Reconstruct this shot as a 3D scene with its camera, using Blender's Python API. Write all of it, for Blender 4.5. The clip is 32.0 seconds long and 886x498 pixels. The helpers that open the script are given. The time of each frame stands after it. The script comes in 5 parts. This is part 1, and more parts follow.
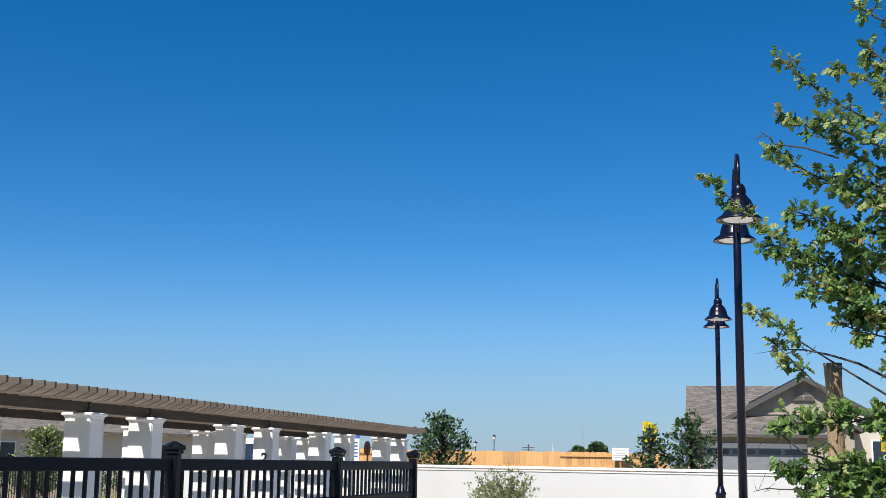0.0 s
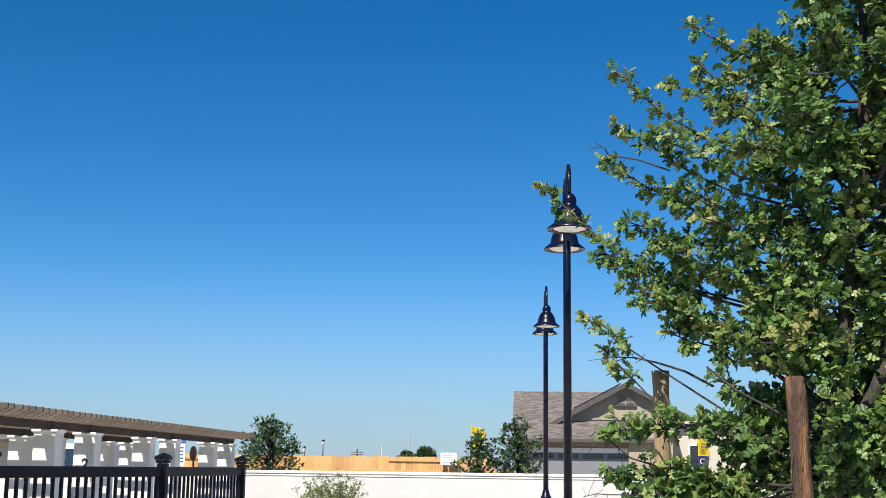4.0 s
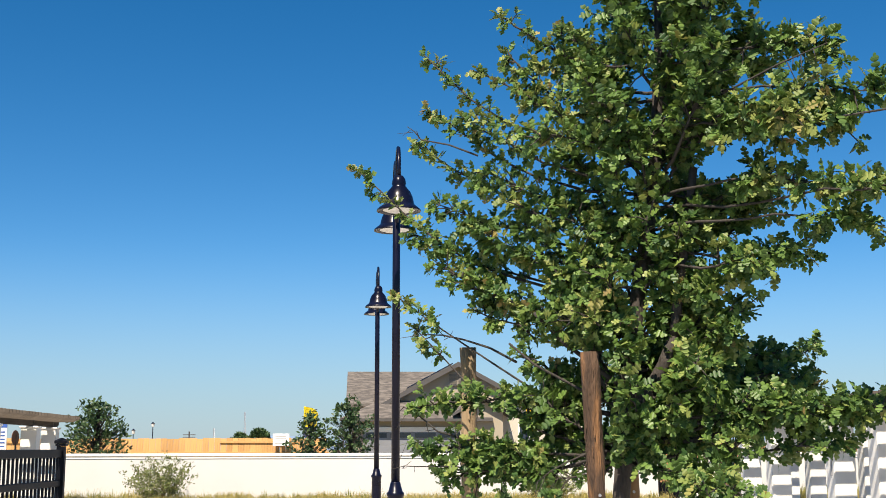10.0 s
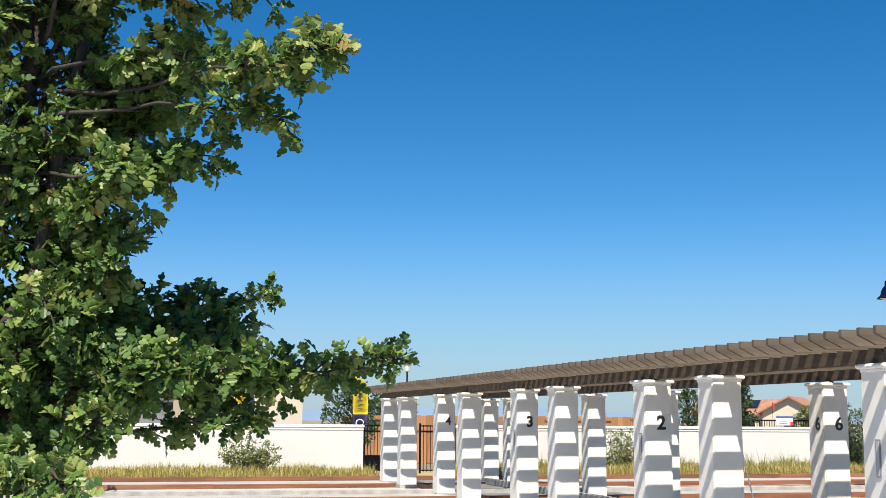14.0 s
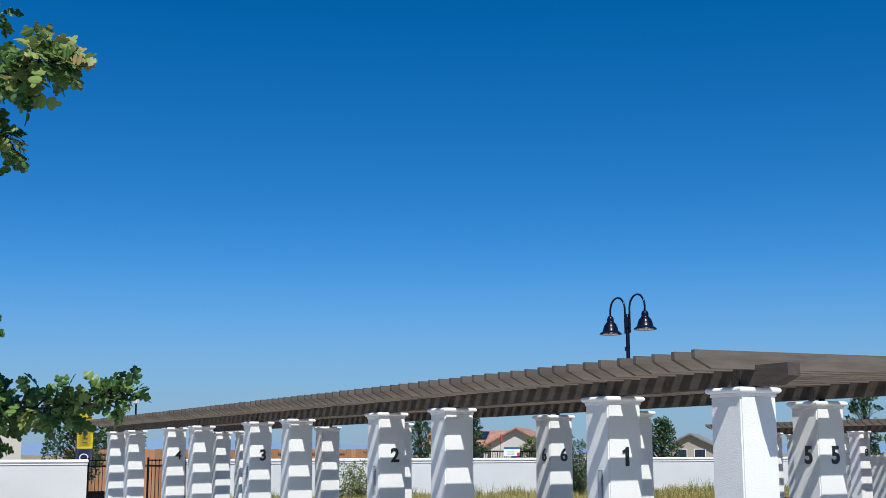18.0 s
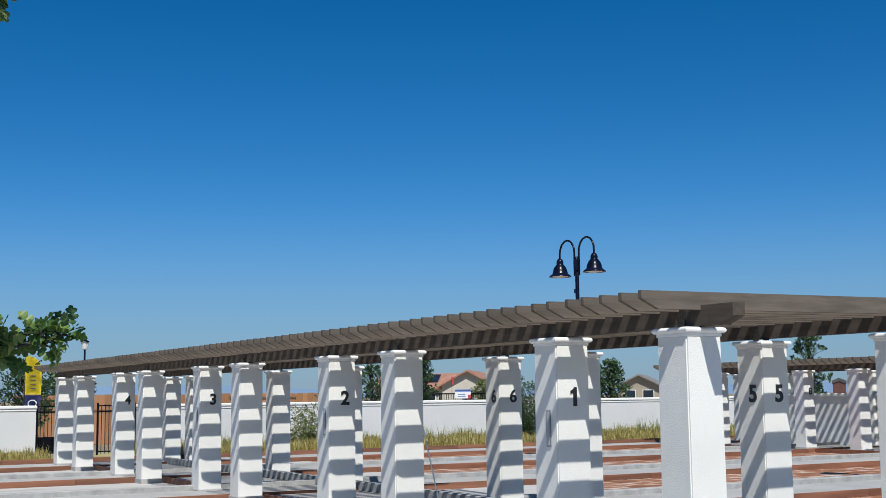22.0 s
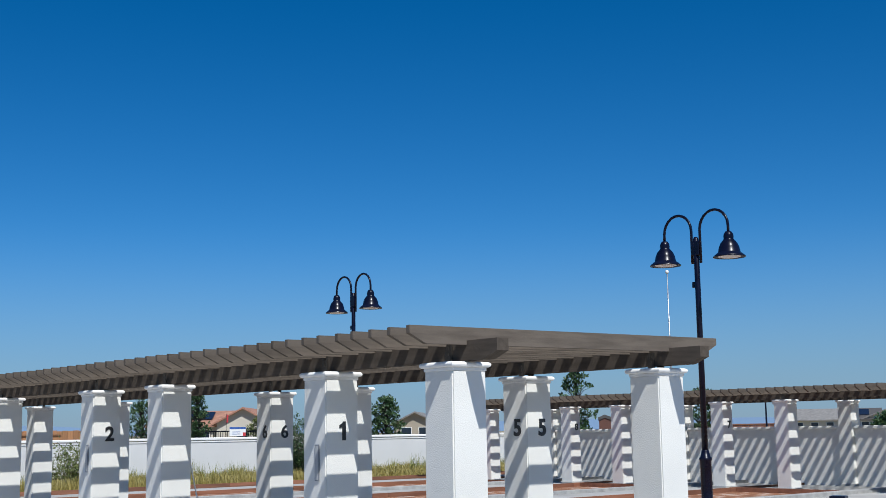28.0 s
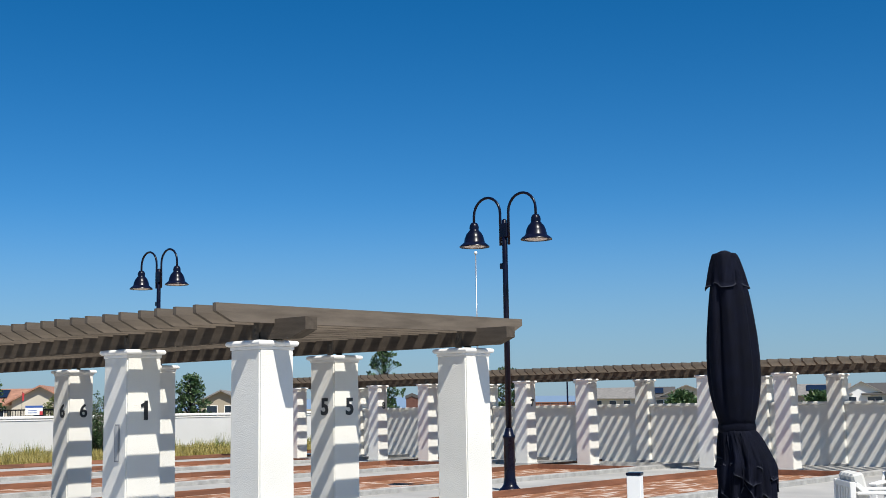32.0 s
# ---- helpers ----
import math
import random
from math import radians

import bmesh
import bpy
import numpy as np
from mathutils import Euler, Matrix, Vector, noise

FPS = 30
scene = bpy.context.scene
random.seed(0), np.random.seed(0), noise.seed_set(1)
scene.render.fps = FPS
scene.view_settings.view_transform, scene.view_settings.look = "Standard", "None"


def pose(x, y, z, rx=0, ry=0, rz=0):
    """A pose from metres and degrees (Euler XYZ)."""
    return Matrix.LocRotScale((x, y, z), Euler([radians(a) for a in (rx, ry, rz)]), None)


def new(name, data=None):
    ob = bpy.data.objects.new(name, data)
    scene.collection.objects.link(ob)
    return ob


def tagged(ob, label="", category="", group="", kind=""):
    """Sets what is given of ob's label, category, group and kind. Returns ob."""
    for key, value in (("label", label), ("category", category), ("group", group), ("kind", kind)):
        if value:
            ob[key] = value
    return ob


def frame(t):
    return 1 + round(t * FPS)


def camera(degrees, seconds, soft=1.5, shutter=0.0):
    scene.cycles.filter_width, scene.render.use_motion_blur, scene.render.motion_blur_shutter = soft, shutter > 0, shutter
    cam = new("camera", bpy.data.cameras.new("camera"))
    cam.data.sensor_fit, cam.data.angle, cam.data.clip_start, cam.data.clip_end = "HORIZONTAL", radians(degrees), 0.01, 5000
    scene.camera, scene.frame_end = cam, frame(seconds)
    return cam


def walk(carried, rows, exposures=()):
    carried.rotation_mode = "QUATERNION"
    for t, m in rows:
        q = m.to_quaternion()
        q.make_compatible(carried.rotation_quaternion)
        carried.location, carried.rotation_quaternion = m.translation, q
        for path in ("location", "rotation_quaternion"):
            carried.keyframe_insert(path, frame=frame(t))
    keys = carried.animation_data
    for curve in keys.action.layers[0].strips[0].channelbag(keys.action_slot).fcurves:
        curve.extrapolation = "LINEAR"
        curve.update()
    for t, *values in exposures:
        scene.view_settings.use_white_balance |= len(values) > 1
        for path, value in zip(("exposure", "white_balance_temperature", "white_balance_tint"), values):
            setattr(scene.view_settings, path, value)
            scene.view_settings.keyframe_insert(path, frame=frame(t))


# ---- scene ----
# Camera: a hand-held turn from one standing place beside the courts.
cam = camera(39.36, 32.0, soft=0.5)
PATH = [
    (0, -9.605, -10.449, 1.768, 11.836, 9.677, -0.924),
    (0.5, -9.637, -10.425, 1.777, 11.400, 9.697, -0.619),
    (1, -9.643, -10.416, 1.776, 9.780, 10.701, -0.423),
    (1.5, -9.630, -10.425, 1.782, 9.202, 11.375, -0.403),
    (2, -9.625, -10.444, 1.778, 8.254, 10.582, -0.488),
    (2.5, -9.627, -10.431, 1.775, 6.635, 10.055, -0.590),
    (3, -9.627, -10.414, 1.776, 5.647, 9.874, -0.529),
    (3.5, -9.631, -10.403, 1.776, 4.993, 9.794, -0.788),
    (4, -9.629, -10.403, 1.775, 4.028, 10.003, -0.741),
    (4.5, -9.619, -10.412, 1.776, 3.224, 10.247, -0.526),
    (6.5, -9.615, -10.414, 1.769, 1.930, 9.648, -0.600),
    (7, -9.617, -10.422, 1.768, 1.458, 9.669, -0.617),
    (7.5, -9.619, -10.404, 1.767, 0.988, 9.255, -0.658),
    (8, -9.616, -10.413, 1.768, -0.307, 9.411, -0.456),
    (8.5, -9.618, -10.412, 1.766, -1.138, 9.044, -0.591),
    (9, -9.635, -10.437, 1.766, -2.025, 8.967, -0.774),
    (9.5, -9.640, -10.464, 1.764, -3.853, 8.814, -0.747),
    (10, -9.532, -10.545, 1.751, -3.495, 9.155, 0.118),
    (10.5, -9.298, -10.543, 1.748, -6.442, 7.628, -0.586),
    (11, -9.197, -10.496, 1.739, -9.334, 5.848, 2.079),
    (11.5, -9.100, -10.318, 1.730, -12.496, 5.550, 3.293),
    (12, -8.783, -10.158, 1.734, -11.298, 7.332, -0.158),
    (12.5, -8.575, -9.915, 1.718, -12.824, 7.259, 0.021),
    (13, -8.403, -9.681, 1.754, -14.350, 8.216, 1.773),
    (13.5, -8.236, -9.558, 1.757, -12.982, 9.134, 0.022),
    (14, -8.148, -9.441, 1.769, -15.298, 7.877, -0.364),
    (14.5, -8.169, -9.394, 1.776, -16.972, 8.964, 0.200),
    (15, -8.189, -9.384, 1.778, -19.211, 8.777, -0.026),
    (15.5, -8.184, -9.361, 1.777, -21.650, 8.895, -0.273),
    (17.5, -8.138, -9.354, 1.782, -26.128, 9.552, 0.109),
    (18, -8.131, -9.354, 1.785, -27.457, 9.363, 0.105),
    (18.5, -8.116, -9.351, 1.785, -28.508, 8.904, 0.163),
    (19, -8.105, -9.356, 1.777, -29.397, 8.368, 0.149),
    (19.5, -8.104, -9.335, 1.776, -28.381, 7.242, -0.167),
    (20, -8.108, -9.343, 1.771, -28.851, 6.826, -0.186),
    (20.5, -8.103, -9.344, 1.767, -29.584, 6.846, -0.069),
    (21, -8.097, -9.337, 1.765, -29.533, 6.483, 0.212),
    (21.5, -8.092, -9.342, 1.768, -29.513, 6.326, 0.510),
    (22, -8.093, -9.342, 1.770, -29.664, 6.763, 0.641),
    (22.5, -8.094, -9.345, 1.768, -29.823, 7.032, 0.533),
    (23, -8.091, -9.347, 1.768, -30.495, 7.137, 0.603),
    (23.5, -8.086, -9.352, 1.769, -31.076, 7.339, 0.866),
    (24, -8.090, -9.361, 1.765, -33.259, 7.705, 1.130),
    (24.5, -8.077, -9.381, 1.772, -34.288, 7.666, 1.077),
    (25, -8.068, -9.430, 1.774, -36.107, 7.811, 1.230),
    (25.5, -8.060, -9.428, 1.768, -38.279, 7.837, 1.065),
    (27.5, -8.060, -9.434, 1.731, -39.287, 8.803, 0.706),
    (28, -8.059, -9.455, 1.730, -39.845, 8.349, 0.839),
    (28.5, -8.040, -9.428, 1.724, -40.959, 8.487, 0.682),
    (29, -8.055, -9.428, 1.722, -41.922, 8.875, 0.912),
    (29.5, -8.047, -9.433, 1.723, -43.235, 8.418, 1.475),
    (30, -8.066, -9.438, 1.726, -44.084, 8.864, 1.087),
    (30.5, -8.069, -9.445, 1.719, -45.174, 8.033, 1.006),
    (31, -8.028, -9.395, 1.734, -48.325, 6.044, 1.678),
    (31.5, -8.044, -9.429, 1.748, -47.411, 6.383, 1.196),
    (32, -8.010, -9.408, 1.741, -48.652, 7.225, 0.895),
]
EXPO = [(0.0, 0.52, 6900, 11), (1.0, 0.68, 7050, 11), (2.5, 0.70, 7150, 11), (4.0, 0.66, 7200, 11), (8.0, 0.73, 7650, 11), (11.0, 0.74, 8150, 12), (13.0, 0.75, 7950, 12), (15.5, 0.48, 6900, 8), (17.5, 0.26, 6250, 9), (18.2, 0.14, 6200, 9), (19.0, -0.037, 6100, 8), (21.0, 0.043, 6500, 8), (25.0, 0.003, 6250, 8), (28.0, 0.023, 6250, 8), (30.0, 0.163, 6500, 8), (32.0, 0.283, 6900, 8)]
walk(cam, [(t, pose(x, y, z, 90 + p, r, a)) for t, x, y, z, a, p, r in PATH], EXPO)

# ---- world and sun ----
SUN_EL, SUN_AZ = 54.7, 200.7
world = bpy.data.worlds.new("sky")
scene.world = world
world.use_nodes = True
wn, wl = world.node_tree.nodes, world.node_tree.links
bg = wn["Background"]
sky = wn.new("ShaderNodeTexSky")
sky.sky_type = "NISHITA"
sky.sun_disc = False
sky.sun_elevation, sky.sun_rotation = radians(SUN_EL), radians(SUN_AZ)
sky.air_density, sky.dust_density, sky.ozone_density, sky.altitude = 0.82, 0.05, 5.0, 1200
hs = wn.new("ShaderNodeHueSaturation")
hs.inputs["Saturation"].default_value = 1.34
wl.new(sky.outputs["Color"], hs.inputs["Color"])
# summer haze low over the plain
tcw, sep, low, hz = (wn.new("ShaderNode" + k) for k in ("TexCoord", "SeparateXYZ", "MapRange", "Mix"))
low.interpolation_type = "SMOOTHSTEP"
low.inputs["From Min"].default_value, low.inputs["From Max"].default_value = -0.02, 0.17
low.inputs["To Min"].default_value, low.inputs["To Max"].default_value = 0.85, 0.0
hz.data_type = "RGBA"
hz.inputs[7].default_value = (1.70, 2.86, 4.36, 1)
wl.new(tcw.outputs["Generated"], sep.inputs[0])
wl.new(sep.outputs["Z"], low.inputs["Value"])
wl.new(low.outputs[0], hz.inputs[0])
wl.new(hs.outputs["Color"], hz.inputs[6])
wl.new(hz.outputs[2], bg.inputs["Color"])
bg.inputs["Strength"].default_value = 0.0929
sun = new("sun", bpy.data.lights.new("sun", "SUN"))
sun.data.energy, sun.data.angle, sun.data.color = 5.0, radians(0.53), (1.0, 0.985, 0.96)
sv = Vector((math.sin(radians(SUN_AZ)) * math.cos(radians(SUN_EL)), math.cos(radians(SUN_AZ)) * math.cos(radians(SUN_EL)), math.sin(radians(SUN_EL))))
sun.matrix_world = Matrix.Translation((0, 0, 40)) @ sv.to_track_quat("Z", "Y").to_matrix().to_4x4()


# ---- materials ----
def mat(name, color, rough=0.6, metal=0.0, vary=0.12, scale=3.0, fine=60.0, bump=0.1, second=None, stretch=(1, 1, 1), coat=0.0, grain=0.5, island=0.0, objrand=0.0, spec=0.5):
    """Principled material: base colour broken up at two scales, fine relief, optional second colour in patches."""
    m = bpy.data.materials.new(name)
    m.use_nodes = True
    n, l = m.node_tree.nodes, m.node_tree.links
    b = n["Principled BSDF"]
    tc = n.new("ShaderNodeTexCoord")
    mp = n.new("ShaderNodeMapping")
    mp.inputs["Scale"].default_value = stretch
    l.new(tc.outputs["Object"], mp.inputs["Vector"])
    big = n.new("ShaderNodeTexNoise")
    big.inputs["Scale"].default_value, big.inputs["Detail"].default_value = scale, 6
    sm = n.new("ShaderNodeTexNoise")
    sm.inputs["Scale"].default_value, sm.inputs["Detail"].default_value = fine, 5
    l.new(mp.outputs["Vector"], big.inputs["Vector"])
    l.new(mp.outputs["Vector"], sm.inputs["Vector"])
    mix = n.new("ShaderNodeMix")
    mix.data_type = "RGBA"
    lo = [c * (1 - vary) for c in color] + [1]
    hi = [min(1, c * (1 + vary)) for c in color] + [1]
    mix.inputs[6].default_value, mix.inputs[7].default_value = lo, hi
    ad = n.new("ShaderNodeMath")
    ad.operation = "MULTIPLY_ADD"
    ad.inputs[1].default_value, ad.inputs[2].default_value = grain, 0.5 - grain / 2
    l.new(sm.outputs["Fac"], ad.inputs[0])
    av = n.new("ShaderNodeMath")
    av.operation = "ADD"
    l.new(ad.outputs[0], av.inputs[0])
    sc = n.new("ShaderNodeMapRange")
    sc.inputs["From Min"].default_value, sc.inputs["From Max"].default_value = 0.3, 0.7
    sc.inputs["To Min"].default_value, sc.inputs["To Max"].default_value = -0.5, 0.5
    l.new(big.outputs["Fac"], sc.inputs["Value"])
    l.new(sc.outputs[0], av.inputs[1])
    fac = av.outputs[0]
    if island or objrand:
        gi = n.new("ShaderNodeNewGeometry") if island else n.new("ShaderNodeObjectInfo")
        rm = n.new("ShaderNodeMath")
        rm.operation = "MULTIPLY_ADD"
        rm.inputs[1].default_value = (island or objrand) * 2
        rm.inputs[2].default_value = -(island or objrand)
        l.new(gi.outputs["Random Per Island" if island else "Random"], rm.inputs[0])
        a2 = n.new("ShaderNodeMath")
        a2.operation = "ADD"
        l.new(fac, a2.inputs[0])
        l.new(rm.outputs[0], a2.inputs[1])
        fac = a2.outputs[0]
    l.new(fac, mix.inputs[0])
    out = mix.outputs[2]
    if second:
        col2, cover, sc2 = second
        pn = n.new("ShaderNodeTexNoise")
        pn.inputs["Scale"].default_value, pn.inputs["Detail"].default_value = sc2, 8
        l.new(mp.outputs["Vector"], pn.inputs["Vector"])
        rp = n.new("ShaderNodeMapRange")
        rp.inputs["From Min"].default_value, rp.inputs["From Max"].default_value = cover - 0.05, cover + 0.05
        l.new(pn.outputs["Fac"], rp.inputs["Value"])
        m2 = n.new("ShaderNodeMix")
        m2.data_type = "RGBA"
        l.new(rp.outputs[0], m2.inputs[0])
        l.new(out, m2.inputs[6])
        m2.inputs[7].default_value = (*col2, 1)
        out = m2.outputs[2]
    l.new(out, b.inputs["Base Color"])
    rr = n.new("ShaderNodeMapRange")
    rr.inputs["To Min"].default_value, rr.inputs["To Max"].default_value = max(0.03, rough - 0.08), min(1, rough + 0.08)
    l.new(big.outputs["Fac"], rr.inputs["Value"])
    l.new(rr.outputs[0], b.inputs["Roughness"])
    b.inputs["Metallic"].default_value = metal
    b.inputs["Coat Weight"].default_value = coat
    b.inputs["Specular IOR Level"].default_value = spec
    if bump:
        bp = n.new("ShaderNodeBump")
        bp.inputs["Strength"].default_value, bp.inputs["Distance"].default_value = bump, 0.02
        l.new(sm.outputs["Fac"], bp.inputs["Height"])
        l.new(bp.outputs["Normal"], b.inputs["Normal"])
    return m


def leafy(name, dark, light, tip=None):
    """Leaf material: colour varied leaf by leaf, a little light let through."""
    m = bpy.data.materials.new(name)
    m.use_nodes = True
    n, l = m.node_tree.nodes, m.node_tree.links
    b = n["Principled BSDF"]
    g = n.new("ShaderNodeNewGeometry")
    r = n.new("ShaderNodeValToRGB")
    r.color_ramp.elements[0].color, r.color_ramp.elements[1].color = (*dark, 1), (*light, 1)
    r.color_ramp.elements[1].position = 0.85
    if tip:
        e = r.color_ramp.elements.new(0.97)
        e.color = (*tip, 1)
    l.new(g.outputs["Random Per Island"], r.inputs["Fac"])
    l.new(r.outputs["Color"], b.inputs["Base Color"])
    b.inputs["Roughness"].default_value = 0.46
    b.inputs["Specular IOR Level"].default_value = 0.4
    t = n.new("ShaderNodeBsdfTranslucent")
    l.new(r.outputs["Color"], t.inputs["Color"])
    mx = n.new("ShaderNodeMixShader")
    mx.inputs["Fac"].default_value = 0.24
    l.new(b.outputs[0], mx.inputs[1])
    l.new(t.outputs[0], mx.inputs[2])
    l.new(mx.outputs[0], n["Material Output"].inputs["Surface"])
    return m


M_STUCCO = mat("stucco_white", (0.75, 0.73, 0.675), 0.9, vary=0.05, scale=1.2, fine=90, bump=0.26, grain=0.3)
M_WALL = mat("painted_wall_white", (0.63, 0.625, 0.61), 0.9, vary=0.05, scale=0.5, fine=40, bump=0.2, grain=0.3)
M_TRIM = mat("cap_white", (0.82, 0.80, 0.765), 0.8, vary=0.03, fine=40, bump=0.15)
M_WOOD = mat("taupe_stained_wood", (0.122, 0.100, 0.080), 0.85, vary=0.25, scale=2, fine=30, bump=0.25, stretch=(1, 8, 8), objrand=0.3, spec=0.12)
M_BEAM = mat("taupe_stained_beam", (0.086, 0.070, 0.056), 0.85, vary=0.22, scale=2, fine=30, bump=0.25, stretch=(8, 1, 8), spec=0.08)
M_BLACK = mat("black_gloss_paint", (0.004, 0.005, 0.016), 0.28, vary=0.3, bump=0.02, coat=0.06, spec=0.22)
M_FENCE = mat("black_powder_coat", (0.004, 0.005, 0.008), 0.5, vary=0.3, bump=0.03, objrand=0.3, spec=0.12)
M_LENS = mat("frosted_lens", (0.75, 0.74, 0.7), 0.4, vary=0.03, bump=0)
M_STEEL = mat("galvanised_steel", (0.45, 0.46, 0.48), 0.4, metal=0.8, vary=0.1)
M_DARKST = mat("dark_steel", (0.05, 0.045, 0.04), 0.5, metal=0.5)
M_CONC = mat("light_concrete", (0.365, 0.355, 0.335), 0.85, vary=0.14, scale=0.8, fine=30, bump=0.12)
M_CURB = mat("mottled_curb_concrete", (0.33, 0.325, 0.31), 0.9, vary=0.25, scale=4, fine=20, bump=0.2)
M_RUST = mat("weathered_red_board", (0.21, 0.088, 0.048), 0.8, vary=0.3, scale=1.5, fine=12, bump=0.2, stretch=(0.5, 4, 6), objrand=0.35)
M_LANE = mat("rust_court_surface", (0.27, 0.112, 0.050), 0.95, vary=0.5, scale=3, fine=25, bump=0.15, second=((0.54, 0.47, 0.41), 0.585, 3.0), stretch=(0.5, 1.7, 1))
M_LANEW = mat("pale_court_surface", (0.45, 0.43, 0.40), 0.95, vary=0.12, scale=1.5, fine=25, bump=0.15, second=((0.30, 0.20, 0.14), 0.66, 0.8), stretch=(0.35, 1.6, 1))
M_NUM = mat("black_numeral", (0.012, 0.012, 0.013), 0.4, vary=0.1, bump=0)
M_EARTH = mat("dry_earth", (0.22, 0.175, 0.115), 0.95, vary=0.3, scale=0.05, fine=2, bump=0.3, second=((0.32, 0.28, 0.13), 0.55, 0.08))
M_CEDARD = mat("aged_cedar_board", (0.34, 0.165, 0.075), 0.8, vary=0.2, scale=2, fine=20, bump=0.15, stretch=(6, 6, 0.6), objrand=0.5)
M_BED = mat("planting_bed", (0.34, 0.27, 0.12), 0.95, vary=0.35, scale=1, fine=15, bump=0.5)
M_CEDAR = mat("new_cedar_board", (0.56, 0.31, 0.12), 0.75, vary=0.2, scale=2, fine=20, bump=0.15, stretch=(6, 6, 0.6), objrand=0.55)
M_STAKE = mat("stake_bark", (0.085, 0.047, 0.027), 0.88, vary=0.5, scale=6, fine=30, bump=0.9, stretch=(5, 5, 0.8), second=((0.25, 0.12, 0.05), 0.56, 3.2))
M_STAKET = mat("weathered_stake", (0.29, 0.205, 0.12), 0.85, vary=0.3, scale=5, fine=26, bump=0.6, stretch=(4, 4, 0.5), second=((0.10, 0.07, 0.045), 0.57, 1.6))
M_STAKEP = mat("peeled_stake", (0.22, 0.125, 0.06), 0.8, vary=0.2, scale=4, fine=26, bump=0.3, stretch=(5, 5, 0.5))
M_BARK = mat("oak_bark", (0.05, 0.042, 0.036), 0.9, vary=0.35, scale=8, fine=40, bump=0.7, stretch=(3, 3, 0.8))
M_TWIG = mat("pale_twig", (0.20, 0.165, 0.12), 0.85, vary=0.3, scale=8, fine=40, bump=0.4)
M_OAK = leafy("oak_leaf", (0.033, 0.084, 0.022), (0.132, 0.225, 0.049), (0.25, 0.30, 0.085))
M_OAKTIP = leafy("oak_leaf_tip", (0.10, 0.16, 0.035), (0.25, 0.29, 0.085), (0.33, 0.25, 0.095))
M_TREE = leafy("far_tree_leaf", (0.022, 0.060, 0.026), (0.075, 0.135, 0.05), (0.14, 0.20, 0.08))
M_BUSH = leafy("bush_leaf", (0.09, 0.125, 0.04), (0.25, 0.28, 0.10))
M_GRASS = leafy("dry_grass", (0.21, 0.185, 0.05), (0.52, 0.43, 0.15))
M_GRASSG = leafy("green_grass", (0.11, 0.15, 0.035), (0.32, 0.32, 0.09))
M_FABRIC = mat("black_canvas", (0.004, 0.006, 0.018), 0.85, vary=0.35, scale=6, fine=220, bump=0.25, spec=0.25)
# hem of the black canvas, its edge highlights painted in as a lighter colour
M_HEM = mat("highlit_black_hem", (0.030, 0.034, 0.050), 0.8, vary=0.3, scale=6, fine=220, bump=0.2, spec=0.25)
M_CUSH = mat("pale_grey_cushion", (0.56, 0.55, 0.52), 0.85, vary=0.08, scale=5, fine=180, bump=0.15, spec=0.2)
M_YELLOW = mat("yellow_flag_cloth", (0.72, 0.56, 0.02), 0.7, vary=0.12, bump=0.05)
M_NAVY = mat("navy_flag_cloth", (0.04, 0.045, 0.14), 0.7, vary=0.12, bump=0.05)
M_WHITE = mat("white_board", (0.78, 0.78, 0.77), 0.6, vary=0.04, bump=0)
M_RESIN = mat("white_resin", (0.72, 0.71, 0.68), 0.6, vary=0.05, bump=0.05)
M_SIDING = mat("tan_siding", (0.35, 0.30, 0.23), 0.85, vary=0.06, scale=0.5, fine=10, bump=0.1)
M_SIDING2 = mat("cream_siding", (0.54, 0.49, 0.41), 0.85, vary=0.06, scale=0.5, fine=10, bump=0.1)
M_GREYS = mat("grey_siding", (0.42, 0.42, 0.42), 0.85, vary=0.06, scale=0.5, fine=10, bump=0.1)
M_SHINGLE = mat("grey_shingle", (0.135, 0.118, 0.104), 0.9, vary=0.45, scale=1.6, fine=5, bump=0.4, stretch=(1, 2.4, 2.4), grain=1.2, second=((0.075, 0.066, 0.062), 0.56, 2.6))
M_TILE = mat("red_roof_tile", (0.33, 0.165, 0.11), 0.85, vary=0.25, scale=2, fine=5, bump=0.3)
M_GREYROOF = mat("pale_roof_tile", (0.20, 0.19, 0.18), 0.85, vary=0.2, scale=2, fine=5, bump=0.3)
M_FASCIA = mat("dark_fascia", (0.075, 0.07, 0.068), 0.7, vary=0.1, bump=0.02)
M_SHUT = mat("taupe_louvre", (0.20, 0.175, 0.15), 0.8, vary=0.1, bump=0.05)
M_DOOR = mat("grey_garage_door", (0.20, 0.21, 0.23), 0.5, vary=0.06, bump=0.02)
M_GLASS = mat("dark_window_glass", (0.02, 0.03, 0.045), 0.08, vary=0.1, bump=0, spec=0.8)
M_SOLAR = mat("solar_panel", (0.012, 0.018, 0.035), 0.15, vary=0.1, bump=0)
M_RED = mat("red_cloth", (0.5, 0.04, 0.05), 0.7, bump=0)
M_BLUE = mat("blue_cloth", (0.03, 0.10, 0.35), 0.7, bump=0)
M_BROWN = mat("brown_sign", (0.12, 0.05, 0.035), 0.6, bump=0)
# blue of the air between is put into this base colour
M_FARHILL = mat("haze_tinted_hill", (0.15, 0.23, 0.34), 1.0, vary=0.06, scale=0.004, fine=0.02, bump=0)
M_CAR = mat("white_car_paint", (0.7, 0.7, 0.7), 0.3, vary=0.03, bump=0, coat=0.5)
M_TYRE = mat("tyre_rubber", (0.015, 0.015, 0.015), 0.8, bump=0)


